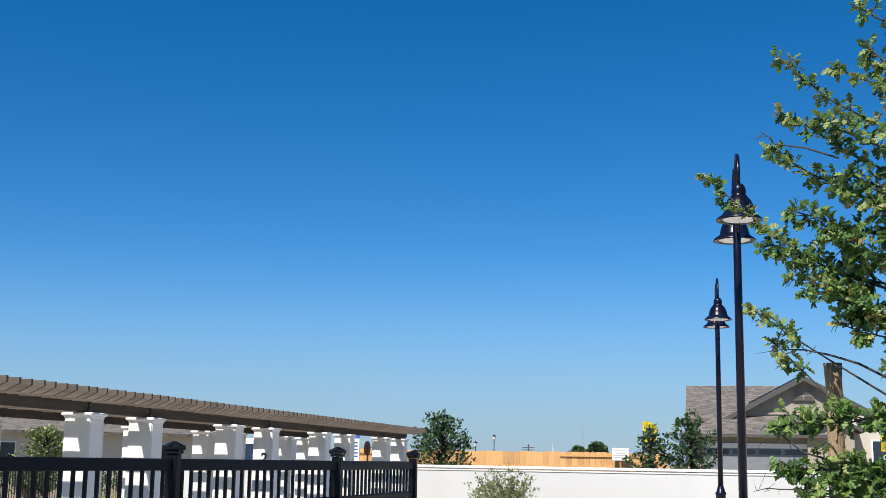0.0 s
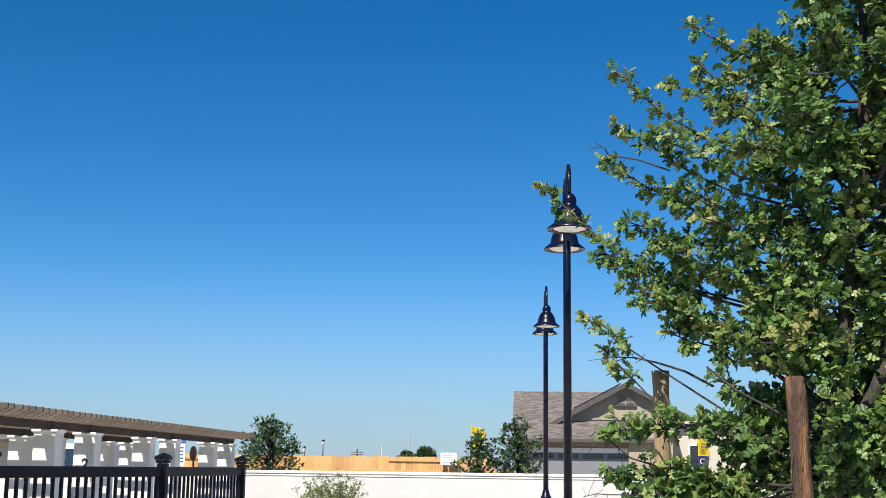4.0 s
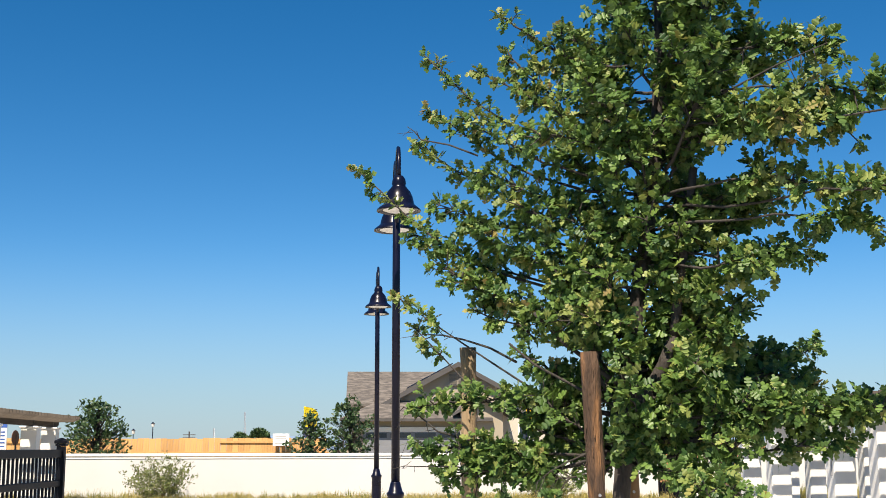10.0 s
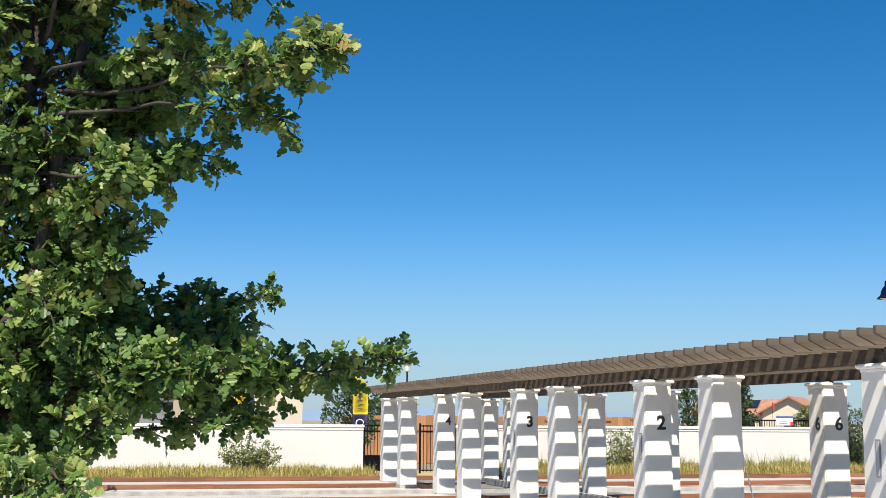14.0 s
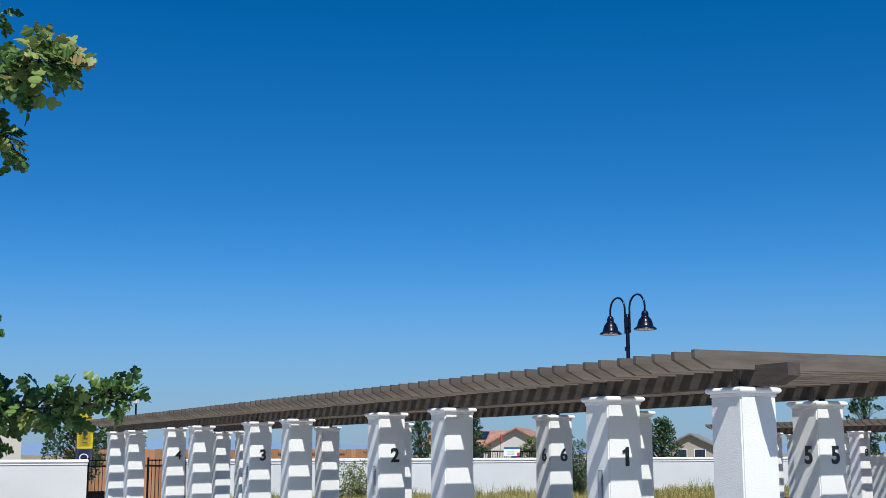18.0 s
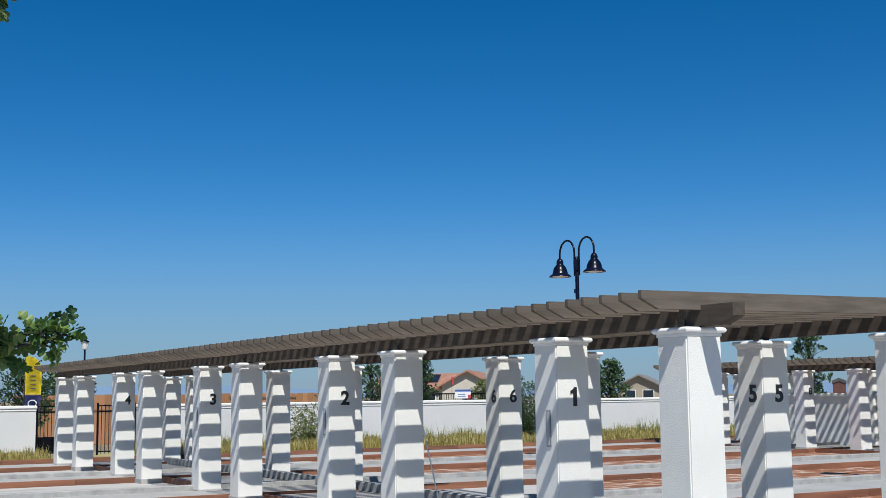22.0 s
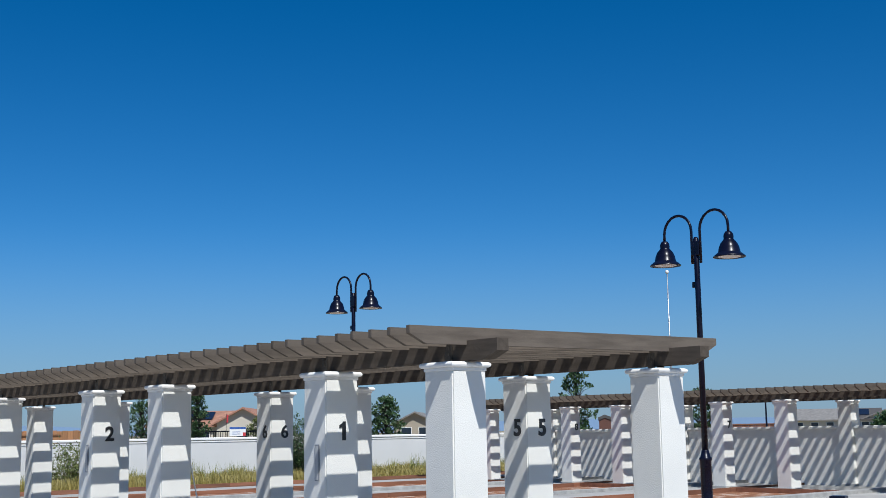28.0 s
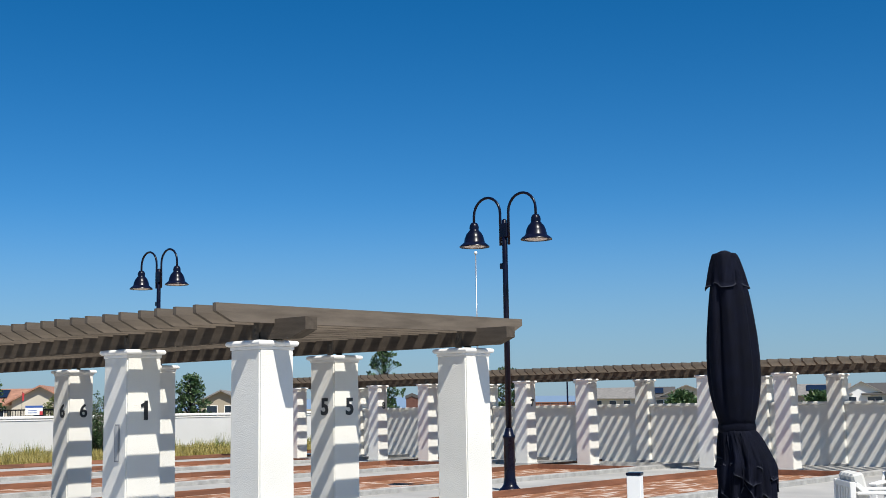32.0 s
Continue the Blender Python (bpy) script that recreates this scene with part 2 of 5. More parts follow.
# ---- building helpers ----
def thing(name, label, category, at=(0, 0, 0), group="", kind="", turn=0):
    ob = new(name)
    ob.matrix_world = pose(*at, 0, 0, turn)
    return tagged(ob, label, category, group, kind)


def part(name, bm, material, parent=None, label="", smooth=False, at=None):
    """Links a bmesh as one mesh object under a thing or a part."""
    me = bpy.data.meshes.new(name)
    bmesh.ops.recalc_face_normals(bm, faces=bm.faces)
    bm.to_mesh(me)
    bm.free()
    return shared(name, me, material, parent, label, smooth, at)


def shared(name, me, material, parent=None, label="", smooth=False, at=None):
    if material and not me.materials:
        me.materials.append(material)
    if smooth:
        for p in me.polygons:
            p.use_smooth = True
    ob = new(name, me)
    if parent:
        ob.parent = parent
    if at is not None:
        ob.matrix_basis = at if isinstance(at, Matrix) else Matrix.Translation(at)
    if label:
        ob["label"] = label
    return ob


def raw(name, verts, faces, material, parent=None, label="", smooth=False, at=None):
    me = bpy.data.meshes.new(name)
    me.from_pydata(verts, [], faces)
    me.update()
    return shared(name, me, material, parent, label, smooth, at)


def box(bm, x0, x1, y0, y1, z0, z1, bevel=0.0):
    vs = [bm.verts.new(p) for p in ((x0, y0, z0), (x1, y0, z0), (x1, y1, z0), (x0, y1, z0), (x0, y0, z1), (x1, y0, z1), (x1, y1, z1), (x0, y1, z1))]
    fs = [bm.faces.new([vs[i] for i in q]) for q in ((3, 2, 1, 0), (4, 5, 6, 7), (0, 1, 5, 4), (1, 2, 6, 5), (2, 3, 7, 6), (3, 0, 4, 7))]
    if bevel:
        es = list({e for f in fs for e in f.edges})
        bmesh.ops.bevel(bm, geom=es, offset=bevel, segments=1, affect="EDGES")
    return bm


def boxbm(*a, **k):
    return box(bmesh.new(), *a, **k)


def lathe(bm, profile, seg=16, cx=0, cy=0):
    """Turns a list of (radius, height) round the vertical axis."""
    rings = []
    for r, z in profile:
        rings.append([bm.verts.new((cx + r * math.cos(2 * math.pi * i / seg), cy + r * math.sin(2 * math.pi * i / seg), z)) for i in range(seg)])
    for a, b in zip(rings, rings[1:]):
        for i in range(seg):
            bm.faces.new((a[i], a[(i + 1) % seg], b[(i + 1) % seg], b[i]))
    bm.faces.new(rings[0][::-1])
    bm.faces.new(rings[-1])
    return bm


def tube(bm, pts, radii, seg=7, cap=True):
    """A tapered tube along a run of points."""
    pts = [Vector(p) for p in pts]
    rings = []
    n = None
    for i, p in enumerate(pts):
        d = (pts[min(i + 1, len(pts) - 1)] - pts[max(i - 1, 0)]).normalized()
        if n is None:
            n = d.orthogonal().normalized()
        n = (n - d * n.dot(d)).normalized()
        b = d.cross(n)
        r = radii[i] if isinstance(radii, (list, tuple)) else radii
        rings.append([bm.verts.new(p + (n * math.cos(2 * math.pi * k / seg) + b * math.sin(2 * math.pi * k / seg)) * r) for k in range(seg)])
    for a, c in zip(rings, rings[1:]):
        for k in range(seg):
            bm.faces.new((a[k], a[(k + 1) % seg], c[(k + 1) % seg], c[k]))
    if cap:
        bm.faces.new(rings[0][::-1])
        bm.faces.new(rings[-1])
    return bm


def glyph(text, size, material, parent, at, name="numeral", label=""):
    """A raised character of the built-in font, made into a mesh."""
    if text == "1":
        # heavy upright with a short flag, as on the court columns
        k = size * 0.36
        prof = [(-0.10, -1.0), (0.34, -1.0), (0.34, 1.0), (0.02, 1.0), (-0.10, 0.80), (-0.46, 0.62), (-0.46, 0.30), (-0.10, 0.42)]
        bm = bmesh.new()
        a = [bm.verts.new(((x - 0.35) * k, y * k, -0.006)) for x, y in prof]
        b = [bm.verts.new(((x - 0.35) * k, y * k, 0.006)) for x, y in prof]
        bm.faces.new(a[::-1])
        bm.faces.new(b)
        for i in range(8):
            bm.faces.new((a[i], a[(i + 1) % 8], b[(i + 1) % 8], b[i]))
        ob = part(name, bm, material, parent, label, at=at)
        return ob
    cu = bpy.data.curves.new("glyph", "FONT")
    cu.body, cu.size, cu.extrude, cu.offset = text, size, 0.006, size * (0.018 if text in "46" else 0.030)
    cu.align_x, cu.align_y = "CENTER", "CENTER"
    ob = bpy.data.objects.new("glyph", cu)
    scene.collection.objects.link(ob)
    me = bpy.data.meshes.new_from_object(ob.evaluated_get(bpy.context.evaluated_depsgraph_get()))
    bpy.data.objects.remove(ob)
    me.materials.clear()
    return shared(name, me, material, parent, label, at=at)


# ---- pergolas ----
PAIR, GAP, ROW = 2.171, 3.851, 3.055


def along(i):
    return (i // 2) * (PAIR + GAP) + (i % 2) * PAIR


def column_meshes():
    bm = bmesh.new()
    b, t, z0, z1 = 0.226, 0.218, 0.04, 2.31
    vs = [bm.verts.new((sx * w, sy * w, z)) for z, w in ((z0, b), (z1, t)) for sx, sy in ((-1, -1), (1, -1), (1, 1), (-1, 1))]
    for q in ((3, 2, 1, 0), (4, 5, 6, 7), (0, 1, 5, 4), (1, 2, 6, 5), (2, 3, 7, 6), (3, 0, 4, 7)):
        bm.faces.new([vs[i] for i in q])
    bmesh.ops.bevel(bm, geom=[e for e in bm.edges if abs(e.verts[0].co.z - e.verts[1].co.z) > 1], offset=0.014, segments=2, affect="EDGES")
    shaft = bpy.data.meshes.new("column")
    bm.to_mesh(shaft)
    bm.free()
    bm = bmesh.new()
    box(bm, -0.225, 0.225, -0.225, 0.225, 2.312, 2.345, 0.006)
    # bullnose slab: rounded edge in four steps
    vs = []
    for k in range(7):
        a = math.pi * (k / 6 - 0.5)
        w, z = 0.229 + 0.028 * math.cos(a), 2.373 + 0.028 * math.sin(a)
        vs.append([bm.verts.new((sx * w, sy * w, z)) for sx, sy in ((-1, -1), (1, -1), (1, 1), (-1, 1))])
    for a, b2 in zip(vs, vs[1:]):
        for i in range(4):
            bm.faces.new((a[i], a[(i + 1) % 4], b2[(i + 1) % 4], b2[i]))
    bm.faces.new(vs[0][::-1])
    bm.faces.new(vs[-1])
    cap = bpy.data.meshes.new("cap")
    bm.to_mesh(cap)
    bm.free()
    bm = boxbm(-0.246, 0.246, -0.246, 0.246, -0.16, 0.04, bevel=0.014)
    foot = bpy.data.meshes.new("plinth")
    bm.to_mesh(foot)
    bm.free()
    bm = bmesh.new()
    for sx in (-1, 1):
        box(bm, sx * 0.082 - 0.004, sx * 0.082 + 0.004, -0.05, 0.05, 2.40, 2.58)
    box(bm, -0.086, 0.086, -0.07, 0.07, 2.398, 2.408)
    for sx in (-1, 1):
        for dz in (2.48, 2.54):
            box(bm, sx * 0.09 - 0.012, sx * 0.09 + 0.012, -0.014, 0.014, dz - 0.014, dz + 0.014)
    brk = bpy.data.meshes.new("bracket")
    bm.to_mesh(brk)
    bm.free()
    return shaft, cap, foot, brk


SHAFT, CAPM, FOOT, BRACKET = column_meshes()


def rafter_mesh(length):
    """One rafter with both tail ends cut back below."""
    bm = bmesh.new()
    h, w = 0.172, 0.0255
    prof = [(0.0, h), (length, h), (length, h - 0.078), (length - 0.20, 0.0), (0.20, 0.0), (0.0, h - 0.078)]
    a = [bm.verts.new((x, -w, z)) for x, z in prof]
    b = [bm.verts.new((x, w, z)) for x, z in prof]
    bm.faces.new(a)
    bm.faces.new(b[::-1])
    for i in range(6):
        bm.faces.new((a[i], b[i], b[(i + 1) % 6], a[(i + 1) % 6]))
    me = bpy.data.meshes.new("rafter")
    bmesh.ops.recalc_face_normals(bm, faces=bm.faces)
    bm.to_mesh(me)
    bm.free()
    return me


RAFTER = rafter_mesh(ROW + 1.575)
PITCH = (PAIR + GAP) / 20


def pergola(x, y, numbers, label, count=10, lean=0.0, raised=0.0):
    top = thing("pergola", label, "pergola", (x, y, raised), group="pergolas over the court ends")
    last = along(count - 1)
    for r in range(2):
        for i in range(count):
            c = shared("column", SHAFT, M_STUCCO, top, "white stucco tapered column", at=(r * ROW, along(i), 0))
            shared("cap", CAPM, M_TRIM, c, at=(0, 0, 0))
            shared("plinth", FOOT, M_CONC, c, at=(0, 0, 0))
            shared("bracket", BRACKET, M_DARKST, c, "dark steel post bracket", at=(0, 0, 0))
            for face, num in numbers.get((r, i), ()):
                if face == "y":
                    at = Matrix.Translation((0.045, -0.2235, 1.745)) @ pose(0, 0, 0, 89.0, 0, 0)
                else:
                    at = Matrix.Translation((-0.2235, -0.05, 1.745)) @ pose(0, 0, 0, 89.0, 0, -90)
                glyph(num, 0.29, M_NUM, c, at, label="black numeral")
        # the beam, its ends cut back below
        bm = bmesh.new()
        h, w, y0, y1 = 0.195, 0.075, -0.71, last + 0.71
        prof = [(y0, h), (y1, h), (y1, 0.075), (y1 - 0.20, 0), (y0 + 0.20, 0), (y0, 0.075)]
        a = [bm.verts.new((-w, py, pz)) for py, pz in prof]
        b = [bm.verts.new((w, py, pz)) for py, pz in prof]
        bm.faces.new(a)
        bm.faces.new(b[::-1])
        for i in range(6):
            bm.faces.new((a[i], b[i], b[(i + 1) % 6], a[(i + 1) % 6]))
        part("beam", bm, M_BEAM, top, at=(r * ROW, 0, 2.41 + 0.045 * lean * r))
    n = int((last + 0.241 + 0.45) / PITCH) + 1
    rnd = random.Random(int(x * 10) + 7)
    for k in range(n):
        at = Matrix.Translation((-0.782 + rnd.uniform(-0.012, 0.012), -0.241 + k * PITCH + rnd.uniform(-0.006, 0.006), 2.556 + rnd.uniform(-0.003, 0.003))) @ pose(0, 0, 0, rnd.uniform(-1, 1), -lean, rnd.uniform(-0.15, 0.15))
        shared("rafter", RAFTER, M_WOOD, top, at=at)
    return top


P_FAR = (21.0, -1.30)
P_LEFT = (-18.96 - ROW, 1.22)
pergola(0, 0, {(0, 1): (("y", "1"),), (0, 3): (("y", "2"),), (0, 5): (("y", "3"),), (0, 7): (("y", "4"),), (1, 1): (("y", "5"), ("x", "5")), (1, 3): (("y", "6"), ("x", "6"))},
        "taupe wooden pergola on white stucco columns between the courts", lean=0.45)
pergola(*P_FAR, {(0, 5): (("y", "7"),), (0, 7): (("y", "8"),)}, "taupe wooden pergola on white columns with low walls behind", raised=0.035)
pergola(*P_LEFT, {(1, 5): (("y", "2"),)}, "taupe wooden pergola on white columns behind a black fence")

# ---- ground ----
raw("ground", [(-2500, -2500, -0.17), (2500, -2500, -0.17), (2500, 2500, -0.17), (-2500, 2500, -0.17)], [(0, 1, 2, 3)], M_EARTH)
tagged(bpy.data.objects["ground"], "dry tan earth reaching to the horizon", "ground", kind="structure")


def slab(name, x0, x1, y0, y1, z0, z1, material, label, category, bevel=0.0):
    return tagged(part(name, boxbm(x0, x1, y0, y1, z0, z1, bevel=bevel), material), label, category, kind="structure")


LX0, LX1 = -23.5, 26.5
FAR_END = P_FAR[0] - 0.32
COURTS = [(along(2 * i + 1) + 0.30, along(2 * i + 2) + 0.28) for i in range(4)]
# walkways between the courts
edges = [-30.0] + [v for c in COURTS for v in c] + [26.9]
for i in range(0, len(edges), 2):
    slab("pavement", LX0 - (12 if i == 0 else 0), LX1 + (12 if i == 0 else 0), edges[i], edges[i + 1], -0.168, 0.0, M_CONC, "pale sunlit concrete walkway between bocce courts", "pavement")
for i, (y0, y1) in enumerate(COURTS):
    slab("court_surface", LX0, 0.30, y0, y1, -0.167, -0.07, M_LANEW, "pale sandy bocce court surface with rust stains", "court")
    slab("pavement", 0.345, 2.71, y0, y1, -0.166, -0.002, M_CONC, "concrete floor under the pergola between courts", "pavement")
    ends = thing("court_end_boards", "weathered red boards closing the court ends", "edging", (0, y0, -0.07), group="red boards of the courts")
    part("board", boxbm(0.301, 0.344, 0.003, y1 - y0 - 0.05, 0, 0.125, bevel=0.004), M_RUST, ends)
    part("board", boxbm(2.712, 2.755, 0.003, y1 - y0 - 0.05, 0, 0.125, bevel=0.004), M_RUST, ends)
    part("board", boxbm(FAR_END + 0.001, FAR_END + 0.044, 0.003, y1 - y0 - 0.05, 0, 0.125, bevel=0.004), M_RUST, ends)
    slab("court_surface", 2.756, 6.5, y0, y1, -0.167, -0.07, M_LANEW, "pale sandy bocce court surface with rust stains", "court")
    slab("court_surface", 6.5, FAR_END, y0, y1, -0.167, -0.07, M_LANE, "rust-brown bocce court surface with white patches", "court")
    slab("pavement", FAR_END + 0.045, LX1, y0, y1, -0.166, -0.002, M_CONC, "concrete floor under the far pergola", "pavement")
    slab("curb", LX0, LX1, y0 - 0.22, y0, -0.165, 0.10, M_CURB, "raised mottled concrete curb along a court", "curb", 0.01)
    t = thing("court_boards", "weathered red boards edging a bocce court", "edging", (0, y1, -0.07), group="red boards of the courts")
    x = LX0
    rnd = random.Random(i)
    while x < LX1:
        w = 3.66
        part("board", boxbm(x + 0.004, min(x + w, LX1), -0.045, -0.001, 0, 0.125 + rnd.uniform(-0.008, 0.008), bevel=0.004), M_RUST, t)
        x += w

slab("curb_low", 2.34, 2.50, 0.4, 24.6, 0.0, 0.17, M_CURB, "low concrete curb running under the pergola", "curb", 0.012)

# low walls between the back columns of the far pergola
for i in range(9):
    y0, y1 = P_FAR[1] + along(i) + 0.23, P_FAR[1] + along(i + 1) - 0.23
    w = slab("wall_low", P_FAR[0] + ROW - 0.10, P_FAR[0] + ROW + 0.10, y0, y1, -0.165, 1.622, M_STUCCO, "low white stucco wall between pergola columns", "wall", 0.004)
    part("cap", boxbm(P_FAR[0] + ROW - 0.17, P_FAR[0] + ROW + 0.17, y0, y1, 1.624, 1.705, bevel=0.012), M_STUCCO, w)

# boundary wall with its coping and the gate opening
WY = 31.0
for i, (x0, x1) in enumerate(((-29.0, 0.2), (3.4, 46.0))):
    w = slab("wall_boundary_%d" % (i + 1), x0, x1, WY, WY + 0.2, -0.2, 1.50, M_WALL, "long white painted boundary wall with coping", "wall")
    part("coping", boxbm(x0 - 0.03, x1 + 0.03, WY - 0.05, WY + 0.25, 1.51, 1.61, bevel=0.02), M_TRIM, w)
    part("coping_bed", boxbm(x0 - 0.01, x1 + 0.01, WY - 0.022, WY + 0.222, 1.44, 1.497, bevel=0.008), M_TRIM, w)
slab("planting_bed", LX0 - 12, 46, 26.95, WY, -0.165, 0.02, M_BED, "dry planting bed before the boundary wall", "soil")
t = thing("bed_boards", "weathered red boards edging the planting bed", "edging", (0, 26.9, 0), group="red boards of the courts")
for k in range(14):
    part("board", boxbm(LX0 + k * 3.66 + 0.004, LX0 + k * 3.66 + 3.66, 0.0, 0.045, 0.003, 0.13, bevel=0.004), M_RUST, t)


# ---- street lamps ----
def bell(bm, cx, cy, z, k=1.24):
    """A bell shade with its neck and flared rim, hanging below z."""
    prof = [(0.022, 0), (0.05, 0.01), (0.075, 0.05), (0.085, 0.10), (0.078, 0.13), (0.10, 0.16), (0.135, 0.20), (0.165, 0.27), (0.182, 0.35), (0.19, 0.36), (0.235, 0.395), (0.262, 0.42), (0.262, 0.435), (0.225, 0.42), (0.18, 0.40)]
    return lathe(bm, [(r * k, z - d * k) for r, d in prof], 22, cx, cy)


def street_lamp(x, y, turn, label, top=5.66):
    """Twin-arm lamp: flared base, pole, two crook arms with bell shades."""
    t = thing("street_lamp", label, "street lamp", (x, y, 0), group="twin-arm street lamps", turn=turn)
    bm = lathe(bmesh.new(), [(0.23, 0), (0.23, 0.03), (0.18, 0.06), (0.14, 0.12), (0.125, 0.2), (0.115, 0.26), (0.115, 1.05), (0.13, 1.07), (0.13, 1.11), (0.105, 1.13), (0.075, 1.25), (0.068, 1.27)], 20)
    part("base", bm, M_BLACK, t, smooth=True)
    part("pole", lathe(bmesh.new(), [(0.064, 1.25), (0.056, top), (0.03, top + 0.03)], 16), M_BLACK, t, smooth=True)
    part("bracket", boxbm(-0.10, 0.10, -0.055, 0.055, top - 0.36, top - 0.06, bevel=0.012), M_BLACK, t)
    part("photocell", boxbm(0.05, 0.13, -0.03, 0.03, top - 1.02, top - 0.90, bevel=0.01), M_BLACK, t)
    for s in (-1, 1):
        pts = [(s * 0.11, 0, top - 0.52), (s * 0.11, 0, top + 0.17)]
        for k in range(1, 12):
            a = math.pi * k / 11
            pts.append((s * (0.11 + 0.36 * (1 - math.cos(a))), 0, top + 0.17 + 0.37 * math.sin(a)))
        pts.append((s * 0.83, 0, top + 0.03))
        arm = part("arm", tube(bmesh.new(), pts, 0.029, 10), M_BLACK, t, smooth=True)
        part("shade", bell(bmesh.new(), s * 0.83, 0, top + 0.05), M_BLACK, arm, smooth=True)
        part("lens", lathe(bmesh.new(), [(0.235, top - 0.475), (0.19, top - 0.49), (0.06, top - 0.50)], 20, s * 0.83, 0), M_LENS, arm, "frosted white lens")
    return t


street_lamp(-9.1, 8.05, 91, "glossy black twin-arm street lamp with bell shades by the courts")
street_lamp(-9.28, 20.5, 91, "glossy black twin-arm street lamp on a court walkway")
street_lamp(12.285, 6.65, 90, "glossy black twin-arm street lamp beside a rust court", 5.60)
street_lamp(12.72, 19.38, 90, "glossy black twin-arm street lamp behind the pergola")


# ---- black metal fence ----
def metal_fence(points, top, label):
    t = thing("metal_fence", label, "fence")
    for (x0, y0), (x1, y1) in zip(points, points[1:]):
        d = Vector((x1 - x0, y1 - y0, 0))
        ln, ang = d.length, math.degrees(math.atan2(d.y, d.x))
        base = pose(x0, y0, 0, 0, 0, ang)
        part("rail", boxbm(0.03, ln - 0.03, -0.02, 0.02, top - 0.075, top, bevel=0.006), M_FENCE, t, at=base)
        part("rail", boxbm(0.03, ln - 0.03, -0.018, 0.018, top - 0.345, top - 0.285, bevel=0.006), M_FENCE, t, at=base)
        part("rail", boxbm(0.03, ln - 0.03, -0.018, 0.018, 0.10, 0.15, bevel=0.006), M_FENCE, t, at=base)
        n = int(ln / 0.105)
        bm = boxbm(-0.0095, 0.0095, -0.0095, 0.0095, 0.06, top - 0.04)
        me = bpy.data.meshes.new("picket")
        bm.to_mesh(me)
        bm.free()
        for k in range(1, n):
            shared("picket", me, M_FENCE, t, at=base @ pose(ln * k / n, 0, 0, 0, 0, 0))
    for x, y in points:
        p = part("post", boxbm(-0.038, 0.038, -0.038, 0.038, 0, top + 0.03, bevel=0.005), M_FENCE, t, at=(x, y, 0))
        bm = boxbm(-0.058, 0.058, -0.058, 0.058, top + 0.055, top + 0.085, bevel=0.006)
        box(bm, -0.048, 0.048, -0.048, 0.048, top + 0.031, top + 0.054, 0.004)
        lathe(bm, [(0.07, top + 0.0855), (0.012, top + 0.11)], 4)
        part("post_cap", bm, M_FENCE, p)
    return t


metal_fence([(-40.0, 31.3), (-37.3, 31.3), (-34.6, 31.3), (-31.9, 31.3), (-29.2, 31.3)], 1.62, "black metal picket fence before a dark hedge")
metal_fence([(-13.75, -7.5), (-13.33, -5.22), (-12.93, -2.96), (-12.53, -0.66), (-12.44, 1.64)], 1.75, "black metal picket fence beside the courts")


# ---- oak with its three stakes ----
def leaf_shape(size, lobed=True):
    """One leaf outline: round lobes with deep gaps on an oak leaf, else a plain oval; folded a little along the midrib."""
    if lobed:
        half = [(0.0, 0.0), (0.022, 0.20), (0.105, 0.23), (0.145, 0.31), (0.05, 0.38), (0.20, 0.43), (0.25, 0.53), (0.21, 0.60), (0.07, 0.62), (0.19, 0.70), (0.235, 0.80), (0.16, 0.87), (0.09, 0.86), (0.085, 0.96), (0.0, 1.0)]
    else:
        half = [(0.0, 0.0), (0.20, 0.25), (0.24, 0.55), (0.0, 1.0)]
    out = [Vector((x * size, y * size, abs(x) * size * 0.28)) for x, y in half]
    return out + [Vector((-p.x, p.y, p.z)) for p in reversed(out[1:-1])]


